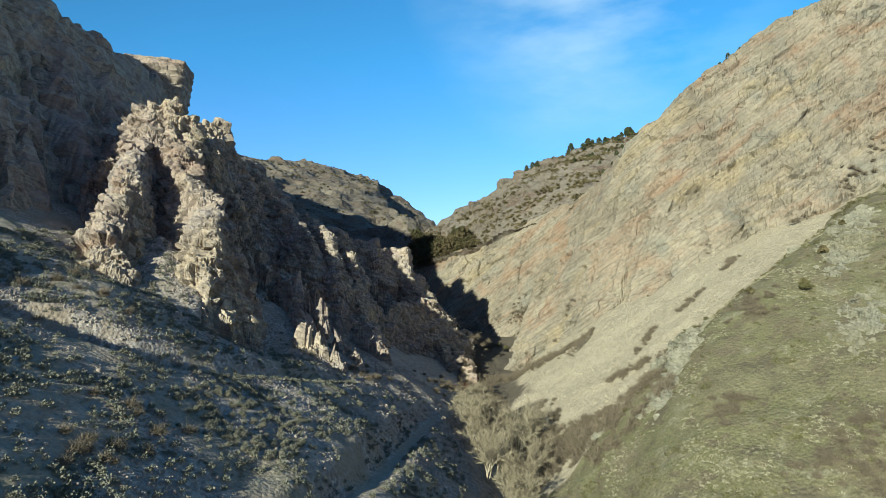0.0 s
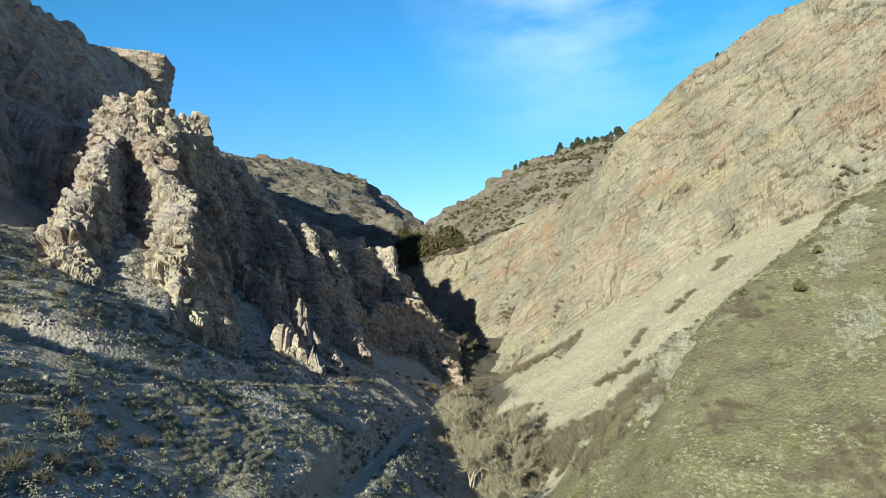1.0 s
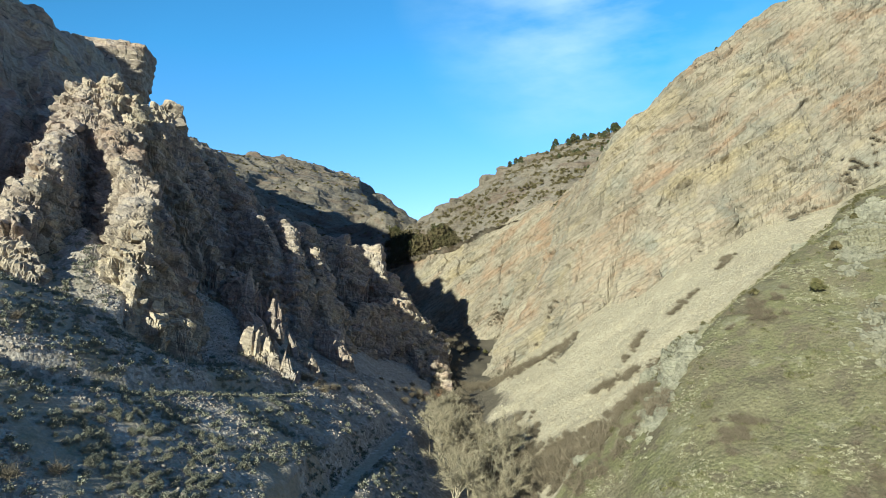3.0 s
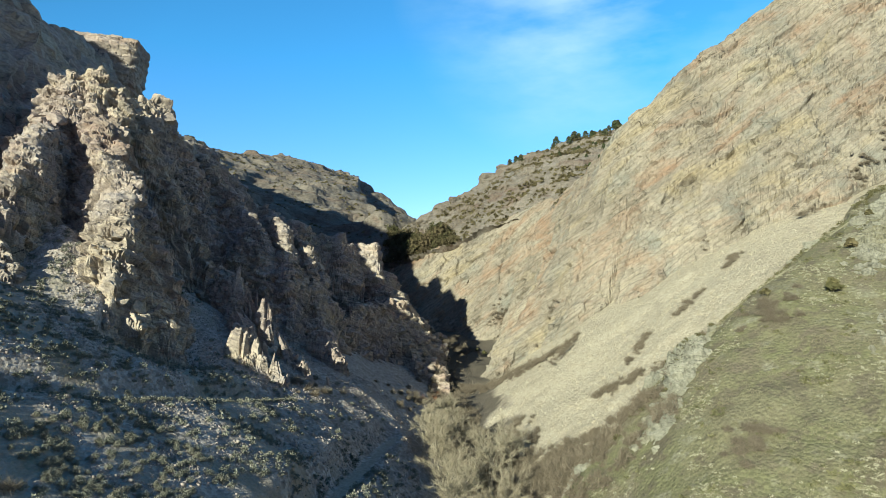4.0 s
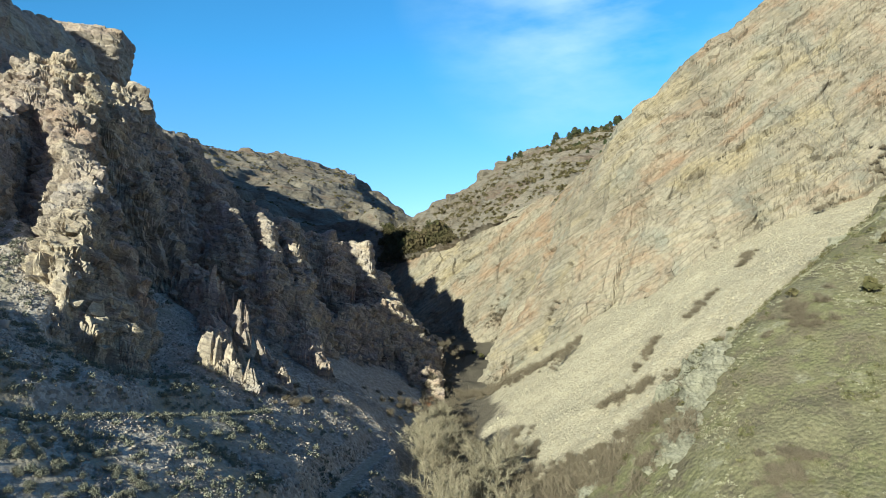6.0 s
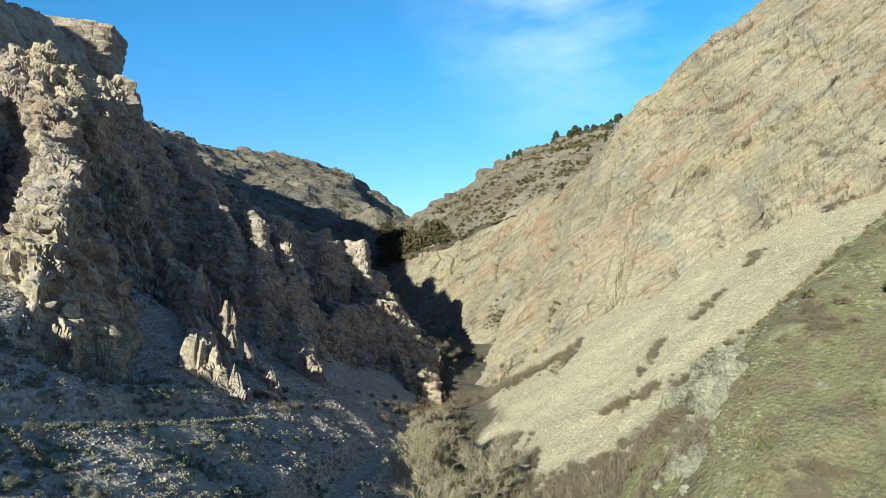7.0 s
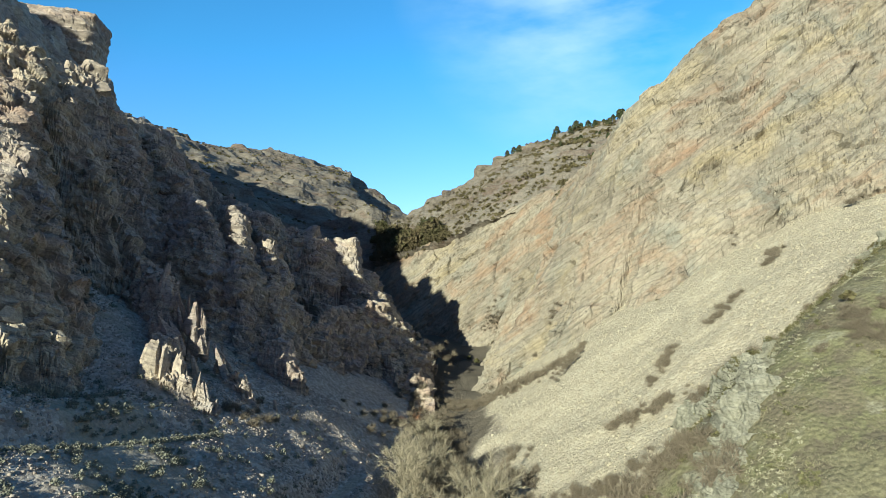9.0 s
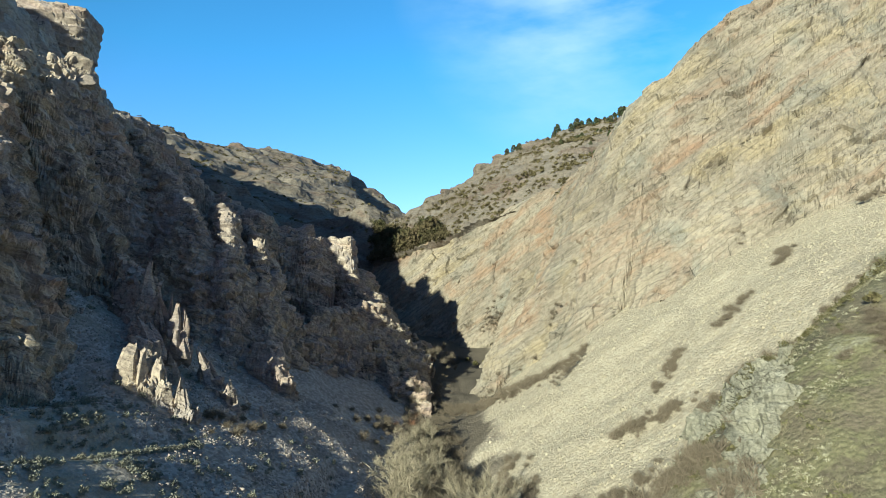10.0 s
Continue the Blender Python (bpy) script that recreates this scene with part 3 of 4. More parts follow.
fin("rock_buttress", [(-19, 214, 44), (-12, 206, 37), (-6, 197, 29), (-11, 187, 29), (-17, 174, 27), (-22, 162, 20)], 2.9, "shaded bedded rock buttress at the gorge mouth", 0.5, (6, 1.0, 0.8, 4.2, 1.0, (0.25, 0.3, 0.92), 1.9), 0.22, ribs=0.2, teeth=0.9, wobble=0.3, blocks=40)
fin("leaning_slab", [(-19.5, 148.5, 25), (-17.5, 147, 24.5), (-15, 145.5, 19.5)], 4.5, "grey leaning rock slab at the wall foot", 0.4, (4, 0.4, 0.4, 2.0), 0.22, 7, ribs=0.1, teeth=0.4, flat=1.0)
rock_block("rock_tower", (-15.8, 211.5, 38), (10.4, 9, 22), -8, "pale sunlit square rock tower on the wall", 24, 0.35, 1.3, -0.3)
ledge_blocks(cliff_wall, wall_z, (-80, 130, 8, 215), 200, (0.8, 3.0), 77, where=lambda x, y, z: z > mountain_z(x, y) - 0.4)


# a saw-toothed row of broken spires at the foot of the wall
fin("spire_ridge", [(-39, 140, 38), (-36, 137, 36), (-33, 132, 30), (-30, 125.5, 26), (-28.5, 122, 24.5), (-25, 121.5, 21), (-21, 120.5, 18)], 3.2, "low broken rock ridge under the spires", 0.3, (3, 0.5, 0.7, 1.8), 0.2, 8, 0.2, 0.25, 2.2, 1.4, blocks=50)
fin("spire_ridge", [(-21.5, 131.5, 20.5), (-19.5, 130.4, 20), (-18, 128, 16.5), (-16, 127, 14.5)], 3.2, "low broken rock ridge under the spires", 0.3, (3, 0.5, 0.7, 1.8), 0.2, 7, 0.2, 0.25, 2.2, 1.2, blocks=24)


def spire(x, y, top, base, wide, lean, seed):
    """A leaning blade of rock: a few tall angular shards side by side, broken off at different heights."""
    rng = np.random.default_rng(seed)
    pieces, high = [], top - base
    for i in range(5):
        v, f = BLOCKS[rng.integers(0, 8)]
        tall = high * (1.0, 0.82, 0.66, 0.5, 0.42)[i] * rng.uniform(0.92, 1.04 if i else 1.0)
        v = v / np.abs(v).max(0)
        v = v * np.c_[1 - 0.55 * np.clip(v[:, 2:], -0.3, 1), 1 - 0.5 * np.clip(v[:, 2:], -0.3, 1), np.ones(len(v))]
        v = v + 0.16 * np.stack([fbm(2 * v[:, 0] + seed, 2 * v[:, 1], 4 * v[:, 2] + k, 3) for k in (0, 7, 13)], 1) * (1, 1, 0.3)
        turn = np.array(pose(0, 0, 0, rng.normal() * 12, 57.3 * lean + rng.normal() * 13, rng.normal() * 30 - 20).to_3x3())
        side = wide * rng.uniform(0.55, 0.85) * (1.0 if i else 1.1)
        v = (v * (side * 0.75, side * 0.5, 0.5 * tall + 0.8)) @ turn.T
        out = (0, 0.5, -0.5, 0.85, -0.8)[i] * wide
        pieces.append((v + (x - 0.5 * lean * high + out, y + rng.normal() * 0.3 * wide, base + 0.5 * tall - 0.8), f))
    v, f = join(pieces)
    tagged(new("rock_spire", mesh_of("rock_spire", v, f, ROCK_LEFT)), "thin jagged rock spire at the wall foot", "rock", "spires at the wall foot")


# ---- right bank: slab wall and hills ----
SLAB_CREST = [(-14, 310, 44), (5, 290, 49), (18, 281, 53), (38.6, 269, 62.5), (54.2, 256, 68.7), (65, 237, 76.5), (67, 214, 83), (68.5, 206, 86), (73, 200, 92), (80, 194, 98), (95, 192, 109.5), (107.4, 190, 118.6), (127.8, 189, 130), (148.4, 189, 138.5), (240, 185, 180)]


def slab_z(x, y):
    return tent(x, y, SLAB_CREST, 2.0, 0.15, 1.0, 0.1, 25, 0, 0.12, 16, 1.2)


def slab_relief(x, y, z):
    """Bedded relief with long joints, an overhanging crease and broad bulges."""
    r = craggy(20, 0.9, 0.55, 6.0, 0.8, (-0.59, 0.04, 0.81), 2.7, 0.25)(x, y, z) * (0.55 + 0.7 * step(fbm(x / 22, y / 22, z / 22 + 7, 3), -0.25, 0.35)) + 2.0 * fbm(x / 34, y / 34, z / 34, 2)
    h = (-0.59 * x + 0.04 * y + 0.81 * z) / 11 + 0.5 * perlin(x / 30, y / 30, z / 30)
    r = r + 0.7 * step(h - np.floor(h), 0.0, 0.06) * step(h - np.floor(h), 1.0, 0.5)
    p = np.stack([x, y, z], -1)
    for a, b, deep, wide in (((75, 176, 63), (90, 175, 71), 2.2, 0.6), ((95, 174.5, 78.5), (96, 172, 75), 2.2, 0.6), ((52, 193, 43), (49, 185, 31), 2.4, 0.6), ((52, 241, 54), (46, 239, 37), 2.6, 0.8),
                             ((125.4, 177, 107), (125, 171.5, 95.6), 1.8, 0.7), ((125, 171.5, 95.6), (129.5, 166.6, 83), 1.8, 0.7), ((23.6, 275, 45), (23.6, 269, 33), 2.4, 0.7), ((62, 193, 65), (63, 188, 60), 2.2, 0.7), ((36, 262, 56), (33, 254, 36), 1.6, 0.5),
                             ((103, 176, 84), (110, 178, 92), 1.6, 0.5), ((80, 171, 52), (84, 168, 47), 1.6, 0.5), ((113, 170, 84), (121, 171, 90), 1.5, 0.5), ((60, 196, 50), (66, 197, 55), 1.8, 0.6)):
        a, b = np.array(a, float), np.array(b, float)
        t = np.clip(((p - a) @ (b - a)) / ((b - a) @ (b - a)), 0, 1)
        d = np.linalg.norm(p - a - t[..., None] * (b - a), axis=-1) + 0.5 * perlin(x / 2, y / 2, z / 2)
        r = r - 1.5 * deep * np.exp(-(d / wide) ** 2)
    return r


def behind_slab(x, y, z):
    """True on the far side of the slab's crest."""
    side, best = np.zeros(x.shape), np.full(x.shape, 1e9)
    for (ax, ay, _), (bx, by, _) in zip(SLAB_CREST, SLAB_CREST[1:]):
        dx, dy = bx - ax, by - ay
        t = np.clip(((x - ax) * dx + (y - ay) * dy) / (dx * dx + dy * dy), 0, 1)
        px, py = x - ax - t * dx, y - ay - t * dy
        d = np.hypot(px, py)
        side, best = np.where(d < best, dx * py - dy * px, side), np.minimum(best, d)
    return (side > 0) | (best < 3)


def slab_face(x, y, z):
    """True on the slab's open face and the first metres behind its crest."""
    return (z > ground_z(x, y) - 2.0) & (~behind_slab(x, y, z) | (along(x, y, SLAB_CREST)[0] < 9))


slab_cliff = tagged(sheet("slab_cliff", slab_z, (-20, 120, 190, 330), 0.28, ROCK_RIGHT, slab_relief, slab_face), "sunlit tan bedded rock slab cliff", "cliff")
ledge_blocks(slab_cliff, slab_z, (-14, 135, 135, 300), 80, (0.4, 1.2), 91, ROCK_RIGHT, (0, -36), (1.7, 0.6, 0.5), 0.6, lambda x, y, z: ~behind_slab(x, y, z) & (fbm(x / 16, y / 16, z / 16, 3) > 0.0))


def ridge_hill_z(x, y):
    z = tent(x, y, [(-12, 380, 66), (2, 370, 74), (14, 362, 84), (28, 356, 89), (33, 354, 96), (38, 353, 99.5), (58, 352, 108.5), (85, 350, 117.5), (124, 350, 128), (150, 335, 146), (163, 330, 163), (187, 330, 181), (230, 320, 196)],
             0.45, 0.4, 2, 0.15, 30, 0, 0.0, 14, 1.0)
    ledge = z / 7 + 0.3 * perlin(x / 20, y / 20, 0 * x)
    z = z + 2.4 * (step(ledge - np.floor(ledge), 0.35, 0.65) - ledge + np.floor(ledge))
    d, zc = along(x, y, SLAB_CREST)
    return smin(z, zc - 2.5 + 0.8 * d, 3)


tagged(sheet("ridge_hill", ridge_hill_z, (-40, 180, 320, 470), 1.2, ROCK_FAR, craggy(16, 0.9, 0.5, 4), behind_slab), "brown brushy hill above the slab cliff", "hill")


# stepped crags on the crest of that hill
for centre, size, turn in (((41, 356, 93.5), (14, 12, 14), 8), ((52, 357, 101), (15, 12, 10), -6), ((18.8, 349, 80.5), (5.5, 6, 11), 20), ((25, 352, 83.5), (9, 8, 8), -12), ((11.5, 345, 73.5), (6, 6, 9), 30), ((5, 350, 69), (7, 7, 8), 10)):
    rock_block("ridge_crag", centre, size, turn, "weathered brown crag on the hill crest", 16, 0.4, 2.0, 0.0, ROCK_FAR)["group"] = "crags on the hill crest"


def far_hill_z(x, y):
    z = tent(x, y, [(-330, 440, 190), (-230, 480, 165), (-175, 510, 144), (-139, 600, 162), (-72, 640, 148), (-8, 620, 95), (40, 590, 80)], 0.38, 0.4, 4, 0.2, 50, 0, 0.0, 30, 4.0)
    ledge = z / 12 + 0.4 * fbm(x / 60, y / 60, 0 * x, 2)
    z = z + 3.2 * (step(ledge - np.floor(ledge), 0.4, 0.6) - ledge + np.floor(ledge))
    return smin(z, ground_base(x, y) - 3 + 0.5 * np.maximum(y - 245 - 1.5 * np.maximum(x + 45, 0), 0), 5)


tagged(sheet("far_hill", far_hill_z, (-420, 235, 60, 760), 1.5, ROCK_FAR, craggy(40, 1.0, 0.5, 9, 0.8, (0.05, 0.1, 1.0), 7.0), above_ground(4)), "distant brown hillside with outcrops", "hill")


# pale lichen-grey outcrops on the grassy spur
def outcrop(x0, y0, long, wide, turn, high, label):
    c, q = math.cos(radians(turn)), math.sin(radians(turn))

    def func(x, y):
        u, v = c * (x - x0) + q * (y - y0), c * (y - y0) - q * (x - x0)
        m = 1 - (u / long) ** 2 - (v / wide) ** 2 + 0.9 * fbm(x / 3.5, y / 3.5, 0 * x + 33, 3)
        return ground_z(x, y) + high * np.clip(m, -1, 0.8) - 0.12

    FINS.append((func, x0 - long, y0 - long, x0 + long, y0 + long))
    r = 1.3 * max(long, wide)
    tagged(sheet("rock_outcrop", func, (x0 - r, y0 - r, x0 + r, y0 + r), 0.25, ROCK_PALE, craggy(3, 0.4, 0.45, 1.6), above_ground(0.4)), label, "rock", "outcrops in the grass")


outcrop(43, 106.5, 9, 4.2, 35, 2.8, "pale grey rock outcrop on the lip of the spur")
outcrop(71, 101, 8, 3.2, 40, 0.5, "pale grey flat outcrop in the grass")
outcrop(78, 110, 6, 2.4, 30, 0.5, "pale grey flat outcrop in the grass")
outcrop(59, 82, 5, 2.6, 40, 0.5, "whitish flat outcrop in the grass")
outcrop(66, 113, 5, 2.2, 30, 0.9, "pale grey rock outcrop on the lip of the spur")
outcrop(39.5, 96, 6.5, 2.6, 52, 1.3, "pale green-grey broken rock on the lip of the spur")
outcrop(34, 90.5, 4.5, 2.2, 50, 0.8, "pale green-grey broken rock on the lip of the spur")
outcrop(27, 100, 4, 2.0, 60, 0.6, "pale low outcrop above the gully")


# ---- plants and stones ----
def mesh_of(name, verts, faces, material, smooth=False):
    me = bpy.data.meshes.new(name)
    me.from_pydata([tuple(v) for v in verts], [], [tuple(int(i) for i in f) for f in faces])
    me.materials.append(material)
    if smooth:
        me.polygons.foreach_set("use_smooth", np.full(len(me.polygons), True))
    return me


def plant_material(name, a, b, c, rough=0.85):
    s = Shader(name, rough)
    col = s.mix(s.island(), a, b)
    col = s.mix(s.math("MULTIPLY", s.random(), 0.6), col, c)
    return s.finish(col)


SAGE = plant_material("sage_leaves", (0.13, 0.14, 0.105), (0.23, 0.235, 0.18), (0.21, 0.195, 0.14))
TWIG = plant_material("bare_twigs", (0.1, 0.084, 0.06), (0.245, 0.208, 0.15), (0.2, 0.165, 0.115))
BARK = plant_material("pale_bark", (0.302, 0.266, 0.194), (0.360, 0.324, 0.245), (0.288, 0.252, 0.180))
BUDS = plant_material("bare_crown_twigs", (0.245, 0.216, 0.144), (0.346, 0.310, 0.223), (0.302, 0.259, 0.180))
NEEDLE = plant_material("juniper_needles", (0.038, 0.055, 0.025), (0.076, 0.093, 0.043), (0.085, 0.085, 0.043))
OLIVE = plant_material("olive_leaves", (0.064, 0.068, 0.028), (0.136, 0.124, 0.056), (0.144, 0.112, 0.064))
OAK = plant_material("oak_leaves", (0.035, 0.046, 0.018), (0.09, 0.088, 0.036), (0.12, 0.085, 0.052))
STRAW = plant_material("dry_grass_blades", (0.189, 0.182, 0.105), (0.294, 0.273, 0.182), (0.245, 0.224, 0.140))
TUFT = plant_material("dull_green_tufts", (0.075, 0.08, 0.034), (0.18, 0.175, 0.085), (0.17, 0.15, 0.085))
BLOOM = plant_material("pale_low_clumps", (0.288, 0.288, 0.187), (0.432, 0.418, 0.317), (0.360, 0.346, 0.230))
RED = plant_material("red_dry_brush", (0.240, 0.112, 0.064), (0.288, 0.152, 0.080), (0.240, 0.128, 0.080))
STONE = plant_material("tan_loose_stone", (0.26, 0.23, 0.16), (0.45, 0.41, 0.3), (0.38, 0.345, 0.255), 0.95)
STONE_GREY = plant_material("grey_loose_stone", (0.238, 0.204, 0.170), (0.391, 0.348, 0.297), (0.306, 0.264, 0.221), 0.95)


def quads_at(points, size, rng, tall=1.0):
    """Small leaf-like quads of random turn, one at each point."""
    n = len(points)
    a = rng.normal(size=(n, 3))
    a /= np.linalg.norm(a, axis=1, keepdims=True)
    b = np.cross(a, rng.normal(size=(n, 3)))
    b /= np.linalg.norm(b, axis=1, keepdims=True)
    s = size * rng.uniform(0.6, 1.4, (n, 1))
    a, b = a * s, b * s * tall
    v = np.stack([points - a - 0.4 * b, points + 0.6 * a - b, points + a + 0.4 * b, points - 0.6 * a + b], 1).reshape(-1, 3)
    return v, np.arange(4 * n).reshape(n, 4)


def strips(starts, ends, width, rng):
    """Thin tapering blades from starts to ends, as single triangles."""
    d = ends - starts
    side = np.cross(d, rng.normal(size=d.shape))
    side *= width / (np.linalg.norm(side, axis=1, keepdims=True) + 1e-9)
    n = len(starts)
    v = np.stack([starts - side, starts + side, ends], 1).reshape(-1, 3)
    return v, np.arange(3 * n).reshape(n, 3)


def dome(n, radius, height, rng, shell=0.55):
    """Points in a lumpy dome."""
    u = rng.normal(size=(n, 3))
    u /= np.linalg.norm(u, axis=1, keepdims=True)
    u[:, 2] = np.abs(u[:, 2])
    r = rng.uniform(shell, 1.0, (n, 1)) * (1 + 0.25 * perlin(u[:, :1] * 2 + 3, u[:, 1:2] * 2, u[:, 2:] * 2))
    return u * r * (radius, radius, height)


def sagebrush_shape(seed, leaves=480, size=0.035):
    rng = np.random.default_rng(seed)
    return quads_at(dome(leaves, 0.55, 0.62, rng, 0.3) + (0, 0, 0.06), size, rng, 1.3)


def twig_shrub_shape(seed, stems=170, height=1.0, spread=1.0, width=0.014):
    rng = np.random.default_rng(seed)
    base = rng.normal(size=(stems, 3)) * (0.4, 0.4, 0)
    tip = dome(stems, spread, height, rng, 0.6) * (1, 1, 0.8) + (0, 0, 0.2 * height)
    mid = base + (tip - base) * rng.uniform(0.35, 0.7, (stems, 1))
    fork = mid + (tip - mid) + rng.normal(size=(stems, 3)) * 0.25
    starts, ends = np.concatenate([base, mid, mid]), np.concatenate([tip, fork, fork + rng.normal(size=(stems, 3)) * 0.3])
    return strips(starts, ends, width, rng)


def tube(path, radii, sides=5):
    """A tapered tube along a path."""
    path = np.asarray(path, float)
    verts, faces = [], []
    for i, (p, r) in enumerate(zip(path, radii)):
        d = path[min(i + 1, len(path) - 1)] - path[max(i - 1, 0)]
        u = np.cross(d, (0.31, 0.87, 0.12))
        u /= np.linalg.norm(u) + 1e-9
        w = np.cross(d, u)
        w /= np.linalg.norm(w) + 1e-9
        for k in range(sides):
            a = 2 * math.pi * k / sides
            verts.append(p + r * (math.cos(a) * u + math.sin(a) * w))
    for i in range(len(path) - 1):
        for k in range(sides):
            faces.append((i * sides + k, i * sides + (k + 1) % sides, (i + 1) * sides + (k + 1) % sides, (i + 1) * sides + k))
    return np.array(verts), faces


def join(pieces):
    verts, faces, base = [], [], 0
    for v, f in pieces:
        verts.append(v)
        faces.extend([tuple(int(i) + base for i in q) for q in f])
        base += len(v)
    return np.concatenate(verts), faces


def bare_tree(seed, height=10.0):
    """A leafless cottonwood: forked pale trunk, rising limbs, and a haze of fine twigs."""
    rng = np.random.default_rng(seed)
    wood, starts, ends = [], [], []

    def limb(p, d, length, r, depth):
        path, q, way = [p], p, d
        for _ in range(4):
            way = way + rng.normal(size=3) * 0.13 + (0, 0, 0.06)
            way = way / np.linalg.norm(way)
            q = q + way * length / 4
            path.append(q)
        wood.append(tube(path, np.linspace(r, r * 0.45, 5), 5 if depth < 2 else 3))
        if depth >= 3:
            n = 26
            pick = rng.integers(1, 5, n)
            s = np.array([path[i] for i in pick])
            e = s + (way + rng.normal(size=(n, 3)) * 0.7) * length * rng.uniform(0.3, 0.75, (n, 1))
            starts.append(s)
            ends.append(e)
            return
        for i in range(3 if depth else 4):
            at = path[rng.integers(2, 5)]
            out = way + rng.normal(size=3) * (0.55, 0.55, 0.25)
            limb(at, out / np.linalg.norm(out), length * rng.uniform(0.5, 0.72), r * 0.5, depth + 1)

    for k in range(rng.integers(1, 4)):
        lean = np.array([rng.normal() * 0.16, rng.normal() * 0.16, 1.0])
        limb(np.array([rng.normal() * 0.25, rng.normal() * 0.25, -0.6]), lean, height * rng.uniform(0.4, 0.5), 0.16, 0)
    fine = strips(np.concatenate(starts), np.concatenate(ends), 0.028, rng)
    return join(wood), fine


def juniper_shape(seed, height=5.0, wide=1.7, leaves=420):
    rng = np.random.default_rng(seed)
    t = rng.uniform(0.05, 1, leaves) ** 0.8
    a = rng.uniform(0, 2 * math.pi, leaves)
    lump = 1 + 0.35 * np.sin(3 * a + seed) * np.sin(9 * t + seed)
    r = wide * np.sqrt(np.clip(1 - t ** 1.6, 0, 1)) * lump * rng.uniform(0.45, 1.05, leaves)
    pts = np.stack([r * np.cos(a), r * np.sin(a), 0.5 + t * (height - 0.5)], 1)
    return quads_at(pts, 0.26, rng, 1.2)


def oak_shape(seed):
    """A broad lumpy crown of small leaves: several overlapping domes."""
    rng = np.random.default_rng(900 + seed)
    pts = [dome(150, rng.uniform(0.9, 1.4), rng.uniform(1.2, 2.0), rng, 0.5) + (*rng.normal(size=2) * 0.9, rng.uniform(0.3, 2.2)) for _ in range(7)]
    return quads_at(np.concatenate(pts), 0.13, rng, 1.2)


def stone_shape(seed, cuts=7):
    """An angular stone: a ball of points flattened by random planes."""
    rng = np.random.default_rng(seed)
    bm = bmesh.new()
    bmesh.ops.create_icosphere(bm, subdivisions=2, radius=1.0)
    for _ in range(cuts):
        n = Vector(rng.normal(size=3)).normalized()
        lim = rng.uniform(0.5, 0.8)
        for v in bm.verts:
            over = v.co.dot(n) - lim
            if over > 0:
                v.co -= n * over
    squash = rng.uniform(0.6, 1.0, 3)
    for v in bm.verts:
        v.co = Vector((v.co.x * squash[0], v.co.y * squash[1], v.co.z * squash[2] * 0.8))
    verts, faces = np.array([v.co[:] for v in bm.verts]), [[v.index for v in f.verts] for f in bm.faces]
    bm.free()
    return verts, faces


def chip_shape(rng):
    """A rough twelve-triangle stone."""
    v = np.array([(x, y, z) for z in (-1, 1) for y in (-1, 1) for x in (-1, 1)], float)
    v = v * rng.uniform(0.5, 1.0, (8, 3))
    f = [(0, 2, 3, 1), (4, 5, 7, 6), (0, 1, 5, 4), (2, 6, 7, 3), (0, 4, 6, 2), (1, 3, 7, 5)]
    return v, np.array(f)


def scatter(shapes, places, scales, turns, name, material, label, category):
    """Many copies of a few small shapes joined into one object that nobody would count."""
    all_v, all_f, base = [], [], 0
    for i, (p, s, a) in enumerate(zip(places, scales, turns)):
        v, f = shapes[i % len(shapes)]
        c, q = math.cos(a), math.sin(a)
        all_v.append(v @ np.array([[c, q, 0], [-q, c, 0], [0, 0, 1]]) * s + p)
        all_f.append(np.asarray(f) + base)
        base += len(v)
    verts, faces = np.concatenate(all_v), np.concatenate(all_f)
    k = faces.shape[1]
    me = bpy.data.meshes.new(name)
    me.vertices.add(len(verts))
    me.vertices.foreach_set("co", verts.astype(np.float32).ravel())
    me.loops.add(faces.size)
    me.loops.foreach_set("vertex_index", faces.astype(np.int32).ravel())
    me.polygons.add(len(faces))
    me.polygons.foreach_set("loop_start", np.arange(0, faces.size, k, dtype=np.int32))
    me.update(calc_edges=True)
    me.materials.append(material)
    return tagged(new(name, me), label, category, kind="stuff")


def surface(x, y):
    """The highest surface of the place in plan."""
    z = ground_z(x, y)
    for f in (mountain_z, wall_z, slab_z, fins_z):
        z = np.maximum(z, f(x, y))
    return np.where(behind_slab(x, y, z), np.maximum(z, ridge_hill_z(x, y)), z)


def on_open_ground(x, y):
    """True where the soil lies open, not under rock and not on the tracks."""
    z = ground_z(x, y)
    rock = np.maximum(wall_z(x, y), np.maximum(slab_z(x, y), mountain_z(x, y)))
    rock = np.maximum(rock, fins_z(x, y))
    return (rock < z - 0.3) & (along(x, y, TRAIL)[0] > 1.3) & (along(x, y, ROAD)[0] > 1.3)


def sown(rng, n, box, weight):
    """Random places in a plan rectangle, thinned by a weight from 0 to 1."""
    x, y = rng.uniform(box[0], box[2], n), rng.uniform(box[1], box[3], n)
    ok = (rng.uniform(size=n) < weight(x, y)) & on_open_ground(x, y)
    return x[ok], y[ok]


def place_all(name, shapes, material, spots, label, category, group, rng, sizes=(0.7, 1.3), sink=0.05):
    """One thing for each spot, sharing a few meshes."""
    meshes = [mesh_of(name, v, f, material) for v, f in shapes]
    for i, (x, y, z) in enumerate(spots):
        ob = tagged(new(name, meshes[i % len(meshes)]), label, category, group)
        k = rng.uniform(*sizes)
        ob.matrix_basis = pose(x, y, z - sink * k, 0, 0, rng.uniform(0, 360)) @ Matrix.Diagonal((k, k, k * rng.uniform(0.85, 1.2), 1))


